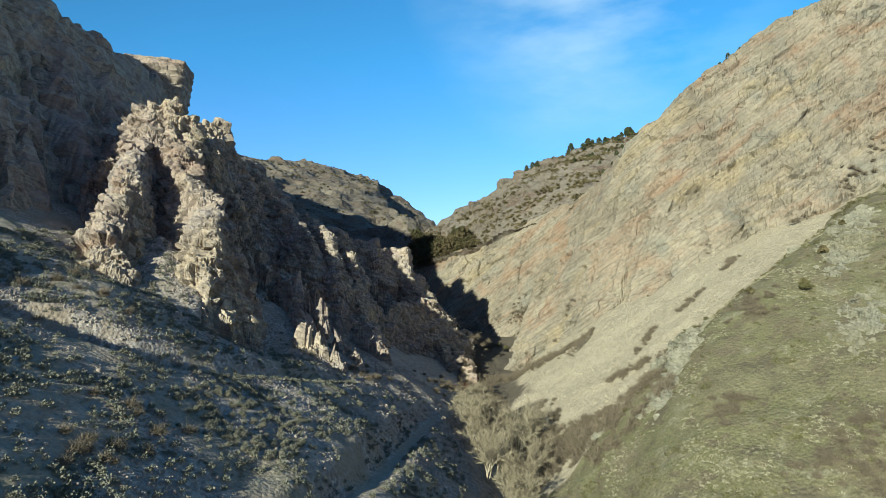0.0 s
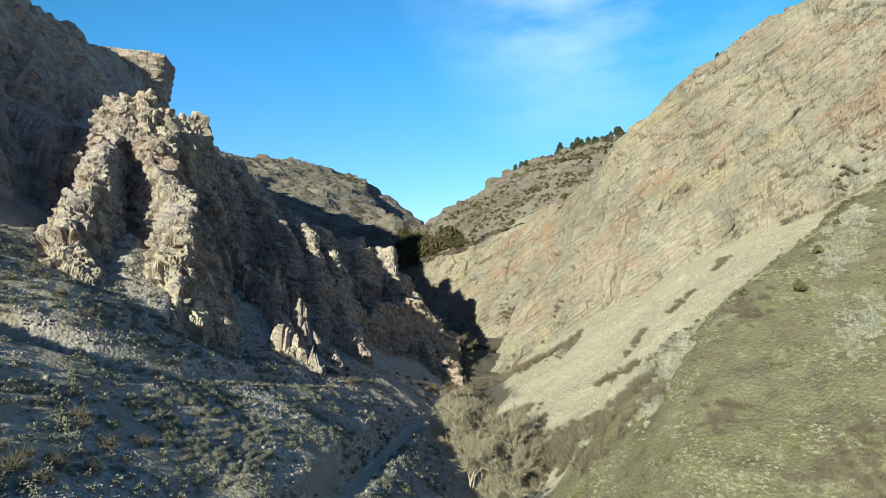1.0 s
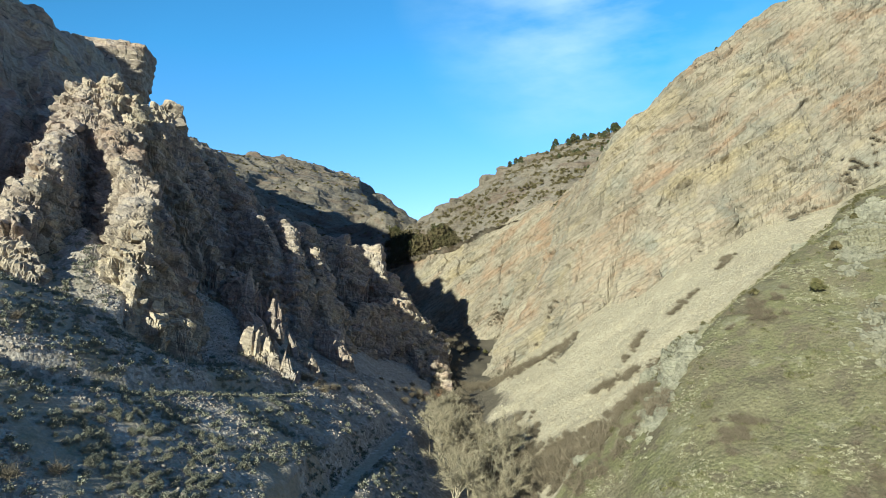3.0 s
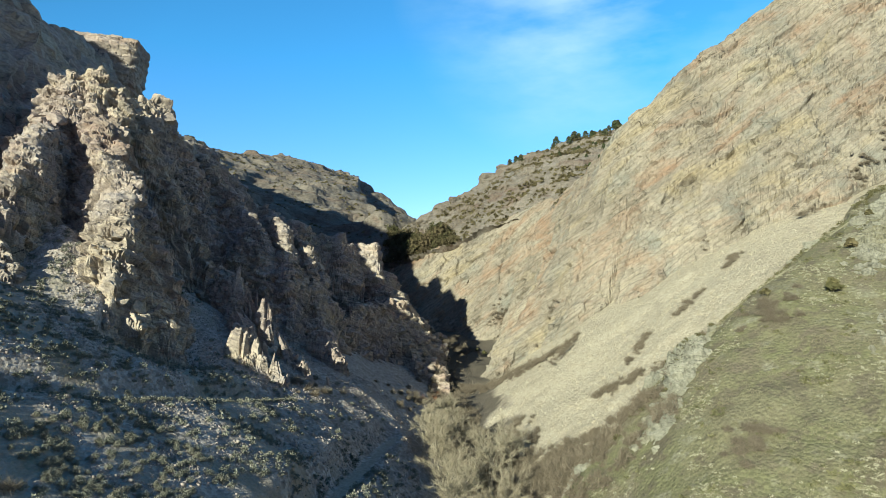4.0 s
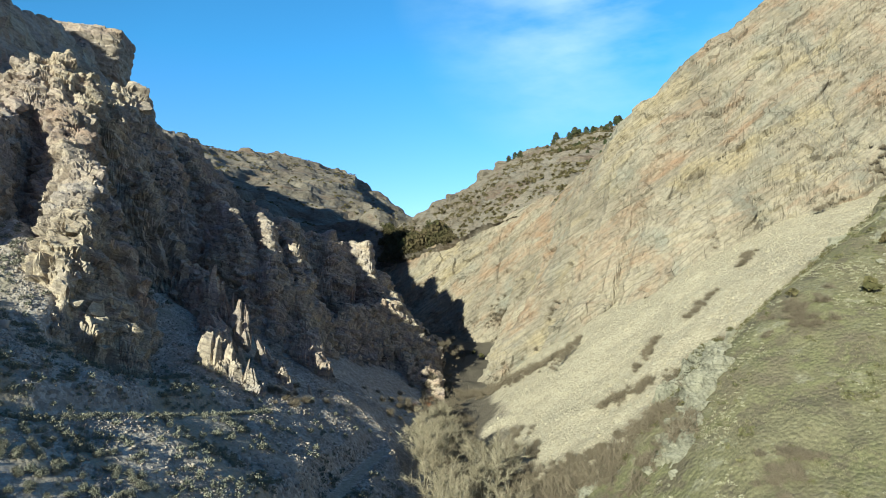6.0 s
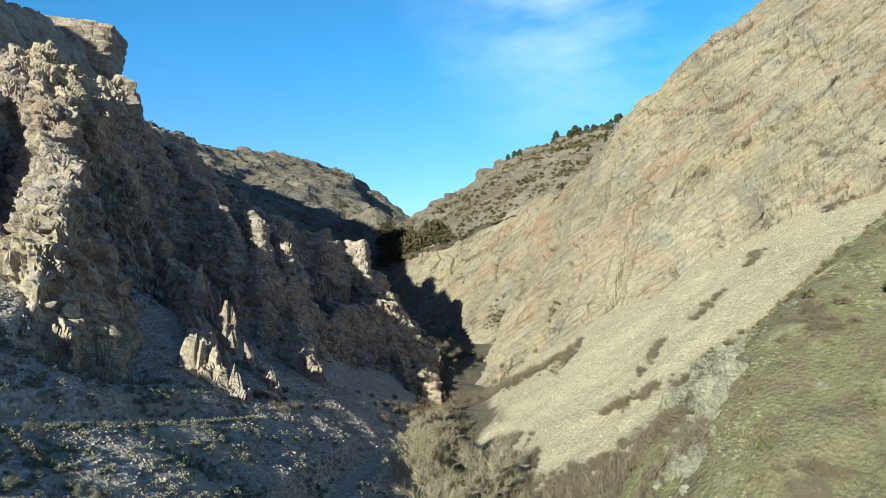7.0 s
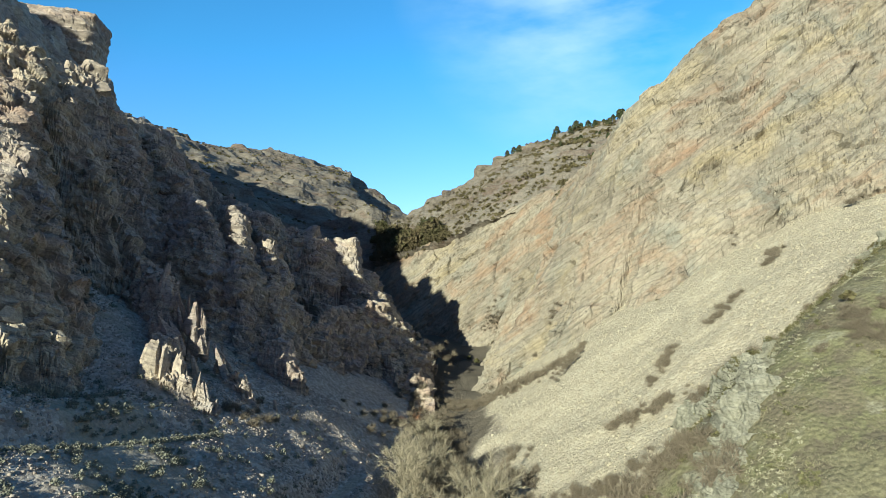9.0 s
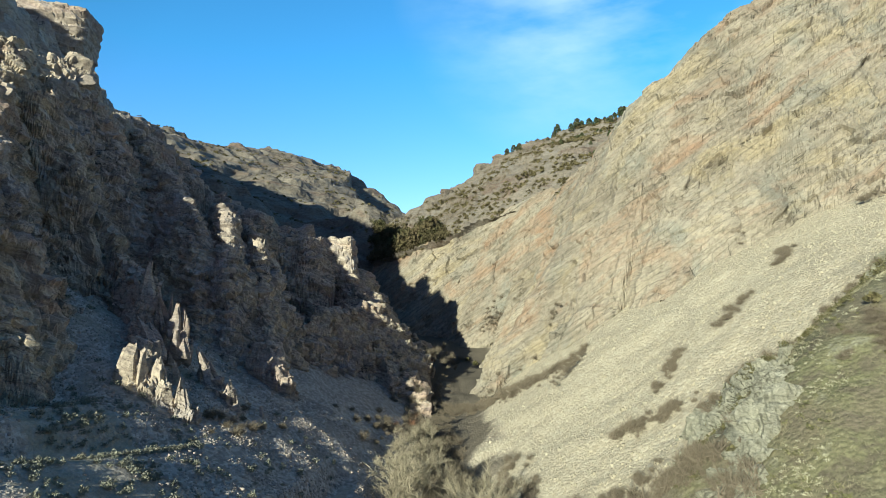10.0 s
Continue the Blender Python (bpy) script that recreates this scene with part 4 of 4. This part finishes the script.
def left_bank_plants():
    rng = np.random.default_rng(11)

    def weight(x, y):
        cx, _ = creek(y)
        c = covers(x, y, ground_z(x, y))
        w = np.clip(0.45 + 1.1 * fbm(x / 8, y / 8, 0 * x + 40, 3), 0.04, 1) * (1 - 0.5 * c["rubble"])
        return w * (x < cx - 8) * np.clip(1.2 - np.maximum(y - 95, 0) / 25, 0.15, 1)

    x, y = sown(rng, 20000, (-75, 42, 6, 135), weight)
    z = ground_z(x, y)
    near = np.argsort(np.hypot(x + 24, y - 74))
    shapes = [sagebrush_shape(i) for i in range(5)]
    chosen = near[:290]
    place_all("sagebrush", shapes, SAGE, np.stack([x, y, z], 1)[chosen], "grey-green rounded sagebrush on the gravel slope", "shrub", "sagebrush on the slope", rng, (0.4, 1.15))
    # a thick row of it along the edge of the trail
    t = rng.uniform(0, len(TRAIL) - 1.001, 420)
    line = np.array(TRAIL, float)
    i = t.astype(int)
    tx, ty = (line[i, k] + (t - i) * (line[i + 1, k] - line[i, k]) for k in (0, 1))
    tx, ty = tx + rng.normal(size=420) * 0.4 + 0.5, ty + rng.normal(size=420) * 0.4 - 1.5
    scatter([sagebrush_shape(40 + k, 110, 0.056) for k in range(5)], np.stack([tx, ty, ground_z(tx, ty)], 1), rng.uniform(0.5, 1.1, 420), rng.uniform(0, 6.3, 420), "trail_sagebrush", SAGE, "grey-green sagebrush lining the trail edge", "shrubs")
    rest = near[290:]
    light = [sagebrush_shape(20 + i, 72, 0.07) for i in range(6)]
    scatter(light, np.stack([x, y, z], 1)[rest], rng.uniform(0.35, 1.15, len(rest)), rng.uniform(0, 6.3, len(rest)), "sagebrush_cover", SAGE, "grey-green sagebrush scattered over the slope", "shrubs")


def stones():
    rng = np.random.default_rng(5)
    chips = [chip_shape(rng) for _ in range(14)]

    def right(x, y):
        return covers(x, y, ground_z(x, y))["scree"] * 0.9

    def left(x, y):
        return covers(x, y, ground_z(x, y))["rubble"] * np.clip(0.5 + fbm(x / 6, y / 6, 0 * x + 60, 3), 0.1, 1)

    for name, box, n, weight, size, label in (("scree_stones", (12, 100, 130, 215), 85000, right, 0.06, "tan loose stones on the scree slope"),
                                              ("rubble_stones", (-70, 42, 5, 150), 150000, left, 0.07, "grey loose stones on the shaded slope")):
        x, y = sown(rng, n, box, weight)
        s = size * np.exp(rng.normal(size=len(x)) * 0.48)
        scatter(chips, np.stack([x, y, ground_z(x, y) + 0.2 * s], 1), s, rng.uniform(0, 6.3, len(x)), name, STONE if weight is right else STONE_GREY, label, "stones")
    shapes = [stone_shape(i) for i in range(7)]
    x, y = sown(rng, 900, (14, 108, 110, 180), lambda x, y: 0.1 * right(x, y))
    place_all("boulder", shapes, STONE, np.stack([x, y, ground_z(x, y)], 1), "angular tan boulder on the scree", "boulder", "boulders on the scree", rng, (0.09, 0.17), -0.2)
    x, y = sown(rng, 1600, (-65, 60, 0, 135), lambda x, y: 0.05 * left(x, y))
    place_all("boulder", shapes, STONE_GREY, np.stack([x, y, ground_z(x, y)], 1), "pale angular boulder among the sagebrush", "boulder", "boulders on the shaded slope", rng, (0.1, 0.17), -0.2)


def right_bank_plants():
    rng = np.random.default_rng(13)

    def grass(x, y):
        return covers(x, y, ground_z(x, y))["grass"] * np.clip(0.55 + fbm(x / 7, y / 7, 0 * x + 70, 3), 0.1, 1)

    blades = []
    for i in range(8):
        r = np.random.default_rng(100 + i)
        base = r.normal(size=(14, 3)) * (0.22, 0.22, 0)
        blades.append(strips(base, base + r.normal(size=(14, 3)) * (0.12, 0.12, 0.05) + (0, 0, 0.17), 0.012, r))
    x, y = sown(rng, 30000, (14, 38, 110, 128), grass)
    scatter(blades, np.stack([x, y, ground_z(x, y)], 1), rng.uniform(0.7, 1.6, len(x)), rng.uniform(0, 6.3, len(x)), "grass", STRAW, "dry yellow-green grass on the sunny slope", "grass")
    x, y = sown(rng, 32000, (14, 38, 110, 128), lambda x, y: grass(x, y) * step(fbm(x / 9, y / 9, 0 * x + 80, 3), -0.2, 0.5))
    low = [quads_at(dome(34, 0.3, 0.22, np.random.default_rng(200 + i), 0.4), 0.036, np.random.default_rng(i)) for i in range(6)]
    scatter(low, np.stack([x, y, ground_z(x, y)], 1), rng.uniform(0.5, 1.3, len(x)), rng.uniform(0, 6.3, len(x)), "low_clumps", BLOOM, "pale low flowering clumps in the grass", "plants")

    x, y = sown(rng, 9000, (14, 38, 110, 128), lambda x, y: grass(x, y) * step(fbm(x / 6, y / 6, 0 * x + 85, 3), -0.1, 0.4))
    tufts = [quads_at(dome(26, 0.42, 0.3, np.random.default_rng(240 + i), 0.3), 0.075, np.random.default_rng(i)) for i in range(6)]
    scatter(tufts, np.stack([x, y, ground_z(x, y)], 1), rng.uniform(0.5, 1.5, len(x)), rng.uniform(0, 6.3, len(x)), "grass_tufts", TUFT, "dull green low tufts on the sunny slope", "plants")

    # bare brush: along the gully, the lip of the spur and in strips across the scree
    shapes = [twig_shrub_shape(i, 95) for i in range(5)]
    spots, more = [], []
    for (ax, ay), (bx, by), wide, n in (((33, 105.5), (25, 111), 1.6, 60), ((25, 112), (17, 106), 2.5, 60), ((19, 124), (22, 136), 2.2, 50), ((41, 109), (66, 114), 1.0, 60), ((72, 164), (79, 166), 0.9, 30),
                                        ((41, 124), (47, 130), 0.7, 26), ((53, 129), (59, 133), 0.7, 22), ((67, 137), (73, 145), 0.7, 24), ((92, 151), (124, 161), 0.7, 60), ((42, 188), (24, 188), 1.2, 50),
                                        ((33, 152), (40, 158), 0.6, 16), ((30, 244), (43, 238), 1.8, 130), ((5, 200), (8, 232), 2.0, 60), ((5, 152), (12, 172), 2.4, 60), ((48, 93), (52, 96), 1.6, 24), ((41, 62), (48, 62), 2.5, 50), ((36, 75), (39, 77), 1.4, 16)):
        t = rng.uniform(size=n)
        x = ax + (bx - ax) * t + rng.normal(size=n) * wide
        y = ay + (by - ay) * t + rng.normal(size=n) * wide
        spots.extend(zip(x, y, surface(x, y) + (0.9 if ay > 140 else 0.0)))
    place_all("bare_shrub", shapes, TWIG, spots[:290], "leafless grey-brown brush on the canyon slope", "shrub", "bare brush on the slopes", rng, (0.6, 1.2))
    rest = np.array(spots[290:])
    scatter(shapes, rest, rng.uniform(0.6, 1.2, len(rest)), rng.uniform(0, 6.3, len(rest)), "bare_brush", TWIG, "leafless grey-brown brush along the gully", "shrubs")
    # thick brush fills the gully, climbs the foot of the scree and goes on up the creek
    t = rng.uniform(size=300)
    gx, gy = [36 - 21 * t + rng.normal(size=300) * 2.0], [98 + 8 * t + rng.normal(size=300) * 2.2]
    for y0, y1, near, far, n in ((98, 128, 1, 13, 560), (125, 165, 1, 9, 420), (160, 215, -3, 6, 260)):
        y = rng.uniform(y0, y1, n)
        gx.append(creek(y)[0] + near + (far - near) * rng.uniform(size=n) ** 1.6 * (1 + 0.5 * fbm(y / 5, 0 * y, 0 * y + 9, 3)))
        gy.append(y)
    x, y = rng.uniform(18, 37, 520), rng.uniform(88, 117, 520)
    ok = (np.abs(x - 30 + 0.25 * (y - 97)) + 3 * fbm(x / 5, y / 5, 0 * x + 12, 3) < 7) & (x + 0.8 * y < 114)
    gx.append(x[ok])
    gy.append(y[ok])
    for (ax, ay), (bx, by), wide, n in (((12, 183), (22, 181), 1.6, 90), ((22, 181), (29, 170), 1.6, 110), ((29, 170), (40, 160), 1.3, 110), ((34, 120), (42, 117), 0.8, 50), ((14, 215), (18, 232), 1.8, 60), ((8, 180), (13, 205), 2.0, 60)):
        t = rng.uniform(size=n)
        gx.append(ax + (bx - ax) * t + rng.normal(size=n) * wide)
        gy.append(ay + (by - ay) * t + rng.normal(size=n) * wide)
    x, y = np.concatenate(gx), np.concatenate(gy)
    n = len(x)
    scatter([twig_shrub_shape(50 + i, 46, 1.3, 1.0, 0.028) for i in range(6)], np.stack([x, y, surface(x, y)], 1), 0.45 + 1.1 * rng.uniform(size=n) ** 2, rng.uniform(0, 6.3, n), "gully_brush", TWIG,
            "dense leafless brush along the gully edge", "shrubs")
    # dark low bushes on the lip of the spur
    n = 520
    x = rng.uniform(29, 104, n)
    y = np.interp(x, [20, 31, 42, 57, 66, 94, 150], [95, 96, 103.5, 107, 112, 126, 150]) + rng.normal(size=n) * 1.5 - 0.4
    ok = fbm(x / 4, y / 4, 0 * x + 90, 2) > -0.15
    x, y = x[ok], y[ok]
    scatter([quads_at(dome(60, 0.55, 0.6, np.random.default_rng(300 + i), 0.3), 0.07, np.random.default_rng(i)) for i in range(5)], np.stack([x, y, surface(x, y)], 1), rng.uniform(0.5, 1.3, len(x)),
            rng.uniform(0, 6.3, len(x)), "lip_bushes", OLIVE, "dark low bushes along the lip of the spur", "shrubs")
    green = np.array([(63, 113), (70, 117), (52, 98), (58, 93), (75, 108), (66, 100), (24, 222), (27, 226), (22, 228)], float)
    place_all("green_shrub", [juniper_shape(60 + i, 1.5, 0.8, 130) for i in range(3)], OLIVE, np.c_[green, surface(*green.T)], "small round olive-green shrub on the slope", "shrub", "green shrubs", rng, (0.6, 1.1))
    red = np.array([(6, 168), (8, 171), (3, 163), (9, 226), (11, 229), (7, 175)], float)
    place_all("red_shrub", [twig_shrub_shape(80 + i) for i in range(2)], RED, np.c_[red, surface(*red.T)], "rust-red leafless shrub beside the creek", "shrub", "red shrubs by the creek", rng, (0.9, 1.4))


def left_brush():
    rng = np.random.default_rng(17)
    shapes = [twig_shrub_shape(30 + i) for i in range(4)]
    spots = []
    for (ax, ay), (bx, by), wide, n in (((-20, 122), (-14, 130), 1.5, 14), ((-58, 78), (-48, 88), 4, 14), ((-36, 62), (-30, 52), 3, 14), ((-4, 150), (3, 165), 2, 20), ((2, 178), (4, 195), 2, 16)):
        t = rng.uniform(size=n)
        x = ax + (bx - ax) * t + rng.normal(size=n) * wide
        y = ay + (by - ay) * t + rng.normal(size=n) * wide
        spots.extend(zip(x, y, surface(x, y)))
    place_all("bare_shrub", shapes, TWIG, spots, "leafless brown brush on the shaded bank", "shrub", "bare brush on the shaded bank", rng, (0.7, 1.4))


def creek_trees():
    rng = np.random.default_rng(23)
    made = []
    for seed in range(5):
        (wv, wf), (cv, cf) = bare_tree(seed)
        made.append((mesh_of("trunk", wv, wf, BARK, True), mesh_of("crown", cv, cf, BUDS)))
    spots = []
    for i in range(26):
        y = 88 + 72 * (i + rng.uniform(0, 0.8)) / 26
        cx, _ = creek(np.array([y]))
        x = cx[0] + rng.normal() * 3.0 + (0.0 if y > 110 else -1.5)
        spots.append((x, y, rng.uniform(0.75, 1.15) * (1.0 if y < 135 else 0.7)))
    for i, (x, y, k) in enumerate(spots):
        z = float(ground_z(np.array([x]), np.array([y]))[0])
        tree = tagged(new("bare_tree"), "leafless pale cottonwood tree in the creek gully", "tree", "cottonwoods along the creek")
        tree.matrix_basis = pose(x, y, z, 0, 0, rng.uniform(0, 360)) @ Matrix.Diagonal((k, k, k, 1))
        for name, me in zip(("trunk", "crown"), made[i % len(made)]):
            ob = new(name, me)
            ob.parent = tree


def ridge_trees():
    rng = np.random.default_rng(29)
    kinds = []
    for seed in range(4):
        trunk = tube([(0, 0, -0.5), (0.1, 0, 0.6), (0, 0.1, 2.2)], [0.16, 0.12, 0.06], 6)
        crown = juniper_shape(seed, 5.0, 1.9)
        kinds.append((trunk, crown))
    meshes = [(mesh_of("trunk", *t, BARK, True), mesh_of("crown", *c, NEEDLE), mesh_of("crown", *oak_shape(i), OAK)) for i, (t, c) in enumerate(kinds)]
    spots = []
    for x, n in ((52, 2), (56, 2), (60, 1), (78, 3), (84, 2), (90, 3), (97, 4), (103, 5), (109, 5), (114, 4)):
        for _ in range(n):
            spots.append((x + rng.normal() * 2.0, 350 + rng.normal() * 3, rng.uniform(0.5, 1.15), 1))
    for _ in range(26):
        spots.append((rng.uniform(70, 120), rng.uniform(285, 340), rng.uniform(0.35, 0.7), 1))
    for _ in range(70):
        x = rng.uniform(-18, 14)
        spots.append((x, 297.5 - 1.0 * x + rng.uniform(0, 24), rng.uniform(1.6, 2.8), 2))
    for _ in range(8):
        spots.append((rng.uniform(150, 200), 328 + rng.normal(), rng.uniform(0.4, 0.7), 1))
    for i, (x, y, k, which) in enumerate(spots):
        z = float(surface(np.array([x]), np.array([y]))[0])
        dark = which == 1
        tree = tagged(new("juniper" if dark else "scrub_oak"), "dark green juniper on the hill above the cliff" if dark else "olive-brown bushy tree in the canyon notch", "tree",
                      "junipers on the ridge" if dark else "trees in the notch")
        tree.matrix_basis = pose(x, y, z, 0, 0, rng.uniform(0, 360)) @ Matrix.Diagonal((k, k, k, 1))
        trunk, needles, leaves = meshes[i % len(meshes)]
        for name, me in (("trunk", trunk), ("crown", needles if dark else leaves)):
            ob = new(name, me)
            ob.parent = tree


def hill_brush():
    """Dark shrubs dotted over the hills."""
    rng = np.random.default_rng(31)
    x, y = rng.uniform(-25, 150, 5200), rng.uniform(225, 350, 5200)
    ok = behind_slab(x, y, x) & (fbm(x / 16, y / 16, 0 * x + 5, 3) > -0.1) & (y > 240 + 0.0 * x)
    x, y = x[ok], y[ok]
    shapes = [juniper_shape(70 + i, 1.3, 0.9, 26) for i in range(5)]
    scatter(shapes, np.stack([x, y, ridge_hill_z(x, y)], 1), rng.uniform(0.5, 1.4, len(x)), rng.uniform(0, 6.3, len(x)), "hill_shrubs", OLIVE, "dark low shrubs dotted over the hill", "shrubs")
    x, y = rng.uniform(-20, 70, 1400), rng.uniform(270, 345, 1400)
    ok = behind_slab(x, y, x) & (0.6 * x + 0.5 * fbm(x / 12, y / 12, 0 * x + 15, 3) * 40 < y - 285)
    x, y = x[ok], y[ok]
    scatter([twig_shrub_shape(90 + i, 26, 1.6, 1.2, 0.06) for i in range(4)], np.stack([x, y, ridge_hill_z(x, y)], 1), rng.uniform(0.6, 1.3, len(x)), rng.uniform(0, 6.3, len(x)), "hill_brush", TWIG,
            "leafless brown brush on the hill foot", "shrubs")
    x, y = rng.uniform(-95, -22, 1000), rng.uniform(218, 300, 1000)
    scatter(shapes, np.stack([x, y, np.maximum(surface(x, y), far_hill_z(x, y))], 1), rng.uniform(0.5, 1.4, len(x)), rng.uniform(0, 6.3, len(x)), "hollow_shrubs", OLIVE, "dark low shrubs in the hollow behind the wall", "shrubs")
    x, y = rng.uniform(-260, 20, 3600), rng.uniform(300, 640, 3600)
    ok = fbm(x / 30, y / 30, 0 * x + 6, 3) > 0.0
    x, y = x[ok], y[ok]
    scatter(shapes, np.stack([x, y, far_hill_z(x, y)], 1), rng.uniform(0.6, 1.5, len(x)), rng.uniform(0, 6.3, len(x)), "far_hill_shrubs", OLIVE, "dark low shrubs dotted over the distant hill", "shrubs")


# x, y, top, base, width and lean of each spire
for i, spot in enumerate([(-33.6, 134, 39.8, 33, 1.5, 0.06), (-35.5, 136.5, 38.5, 33, 2.6, 0.1), (-38.8, 140, 39.6, 34, 3.0, 0.1), (-32.6, 133, 36, 31, 1.4, 0.0), (-29.9, 133, 35.6, 28, 0.9, 0.05), (-31.3, 128, 32.6, 25.5, 2.1, -0.1),
                          (-27.4, 131.6, 33.1, 29, 1.5, 0.2), (-28, 131, 30.4, 24.5, 2.0, -0.1), (-30.2, 122.6, 28.9, 19, 3.6, 0.0), (-28.2, 122.2, 28.2, 19, 3.0, 0.05), (-26.3, 121.8, 26.2, 19.5, 1.3, 0.1), (-24.6, 121.5, 24.8, 18.5, 1.2, 0.1),
                          (-23.4, 121.2, 24.1, 18, 1.1, -0.1), (-22.3, 120.8, 23.4, 17, 1.3, -0.15), (-20.5, 120.8, 20.1, 16, 0.9, 0.1), (-24.2, 133, 28.7, 21, 1.1, 0.0), (-19.9, 130.4, 23.1, 16, 1.5, -0.1), (-18.8, 130, 21.6, 15.5, 1.2, -0.15),
                          (-18.2, 128, 18.4, 13.5, 1.5, -0.1), (-14.8, 131, 18.6, 13, 0.8, 0.0), (-25.6, 127.5, 25.5, 19, 1.5, 0.0), (9.8, 208, 17.0, 9, 1.6, 0.1), (6.5, 212, 18.0, 10, 1.8, 0.0)]):
    spire(*spot, 500 + i)
left_bank_plants()
right_bank_plants()
left_brush()
creek_trees()
ridge_trees()
stones()
hill_brush()
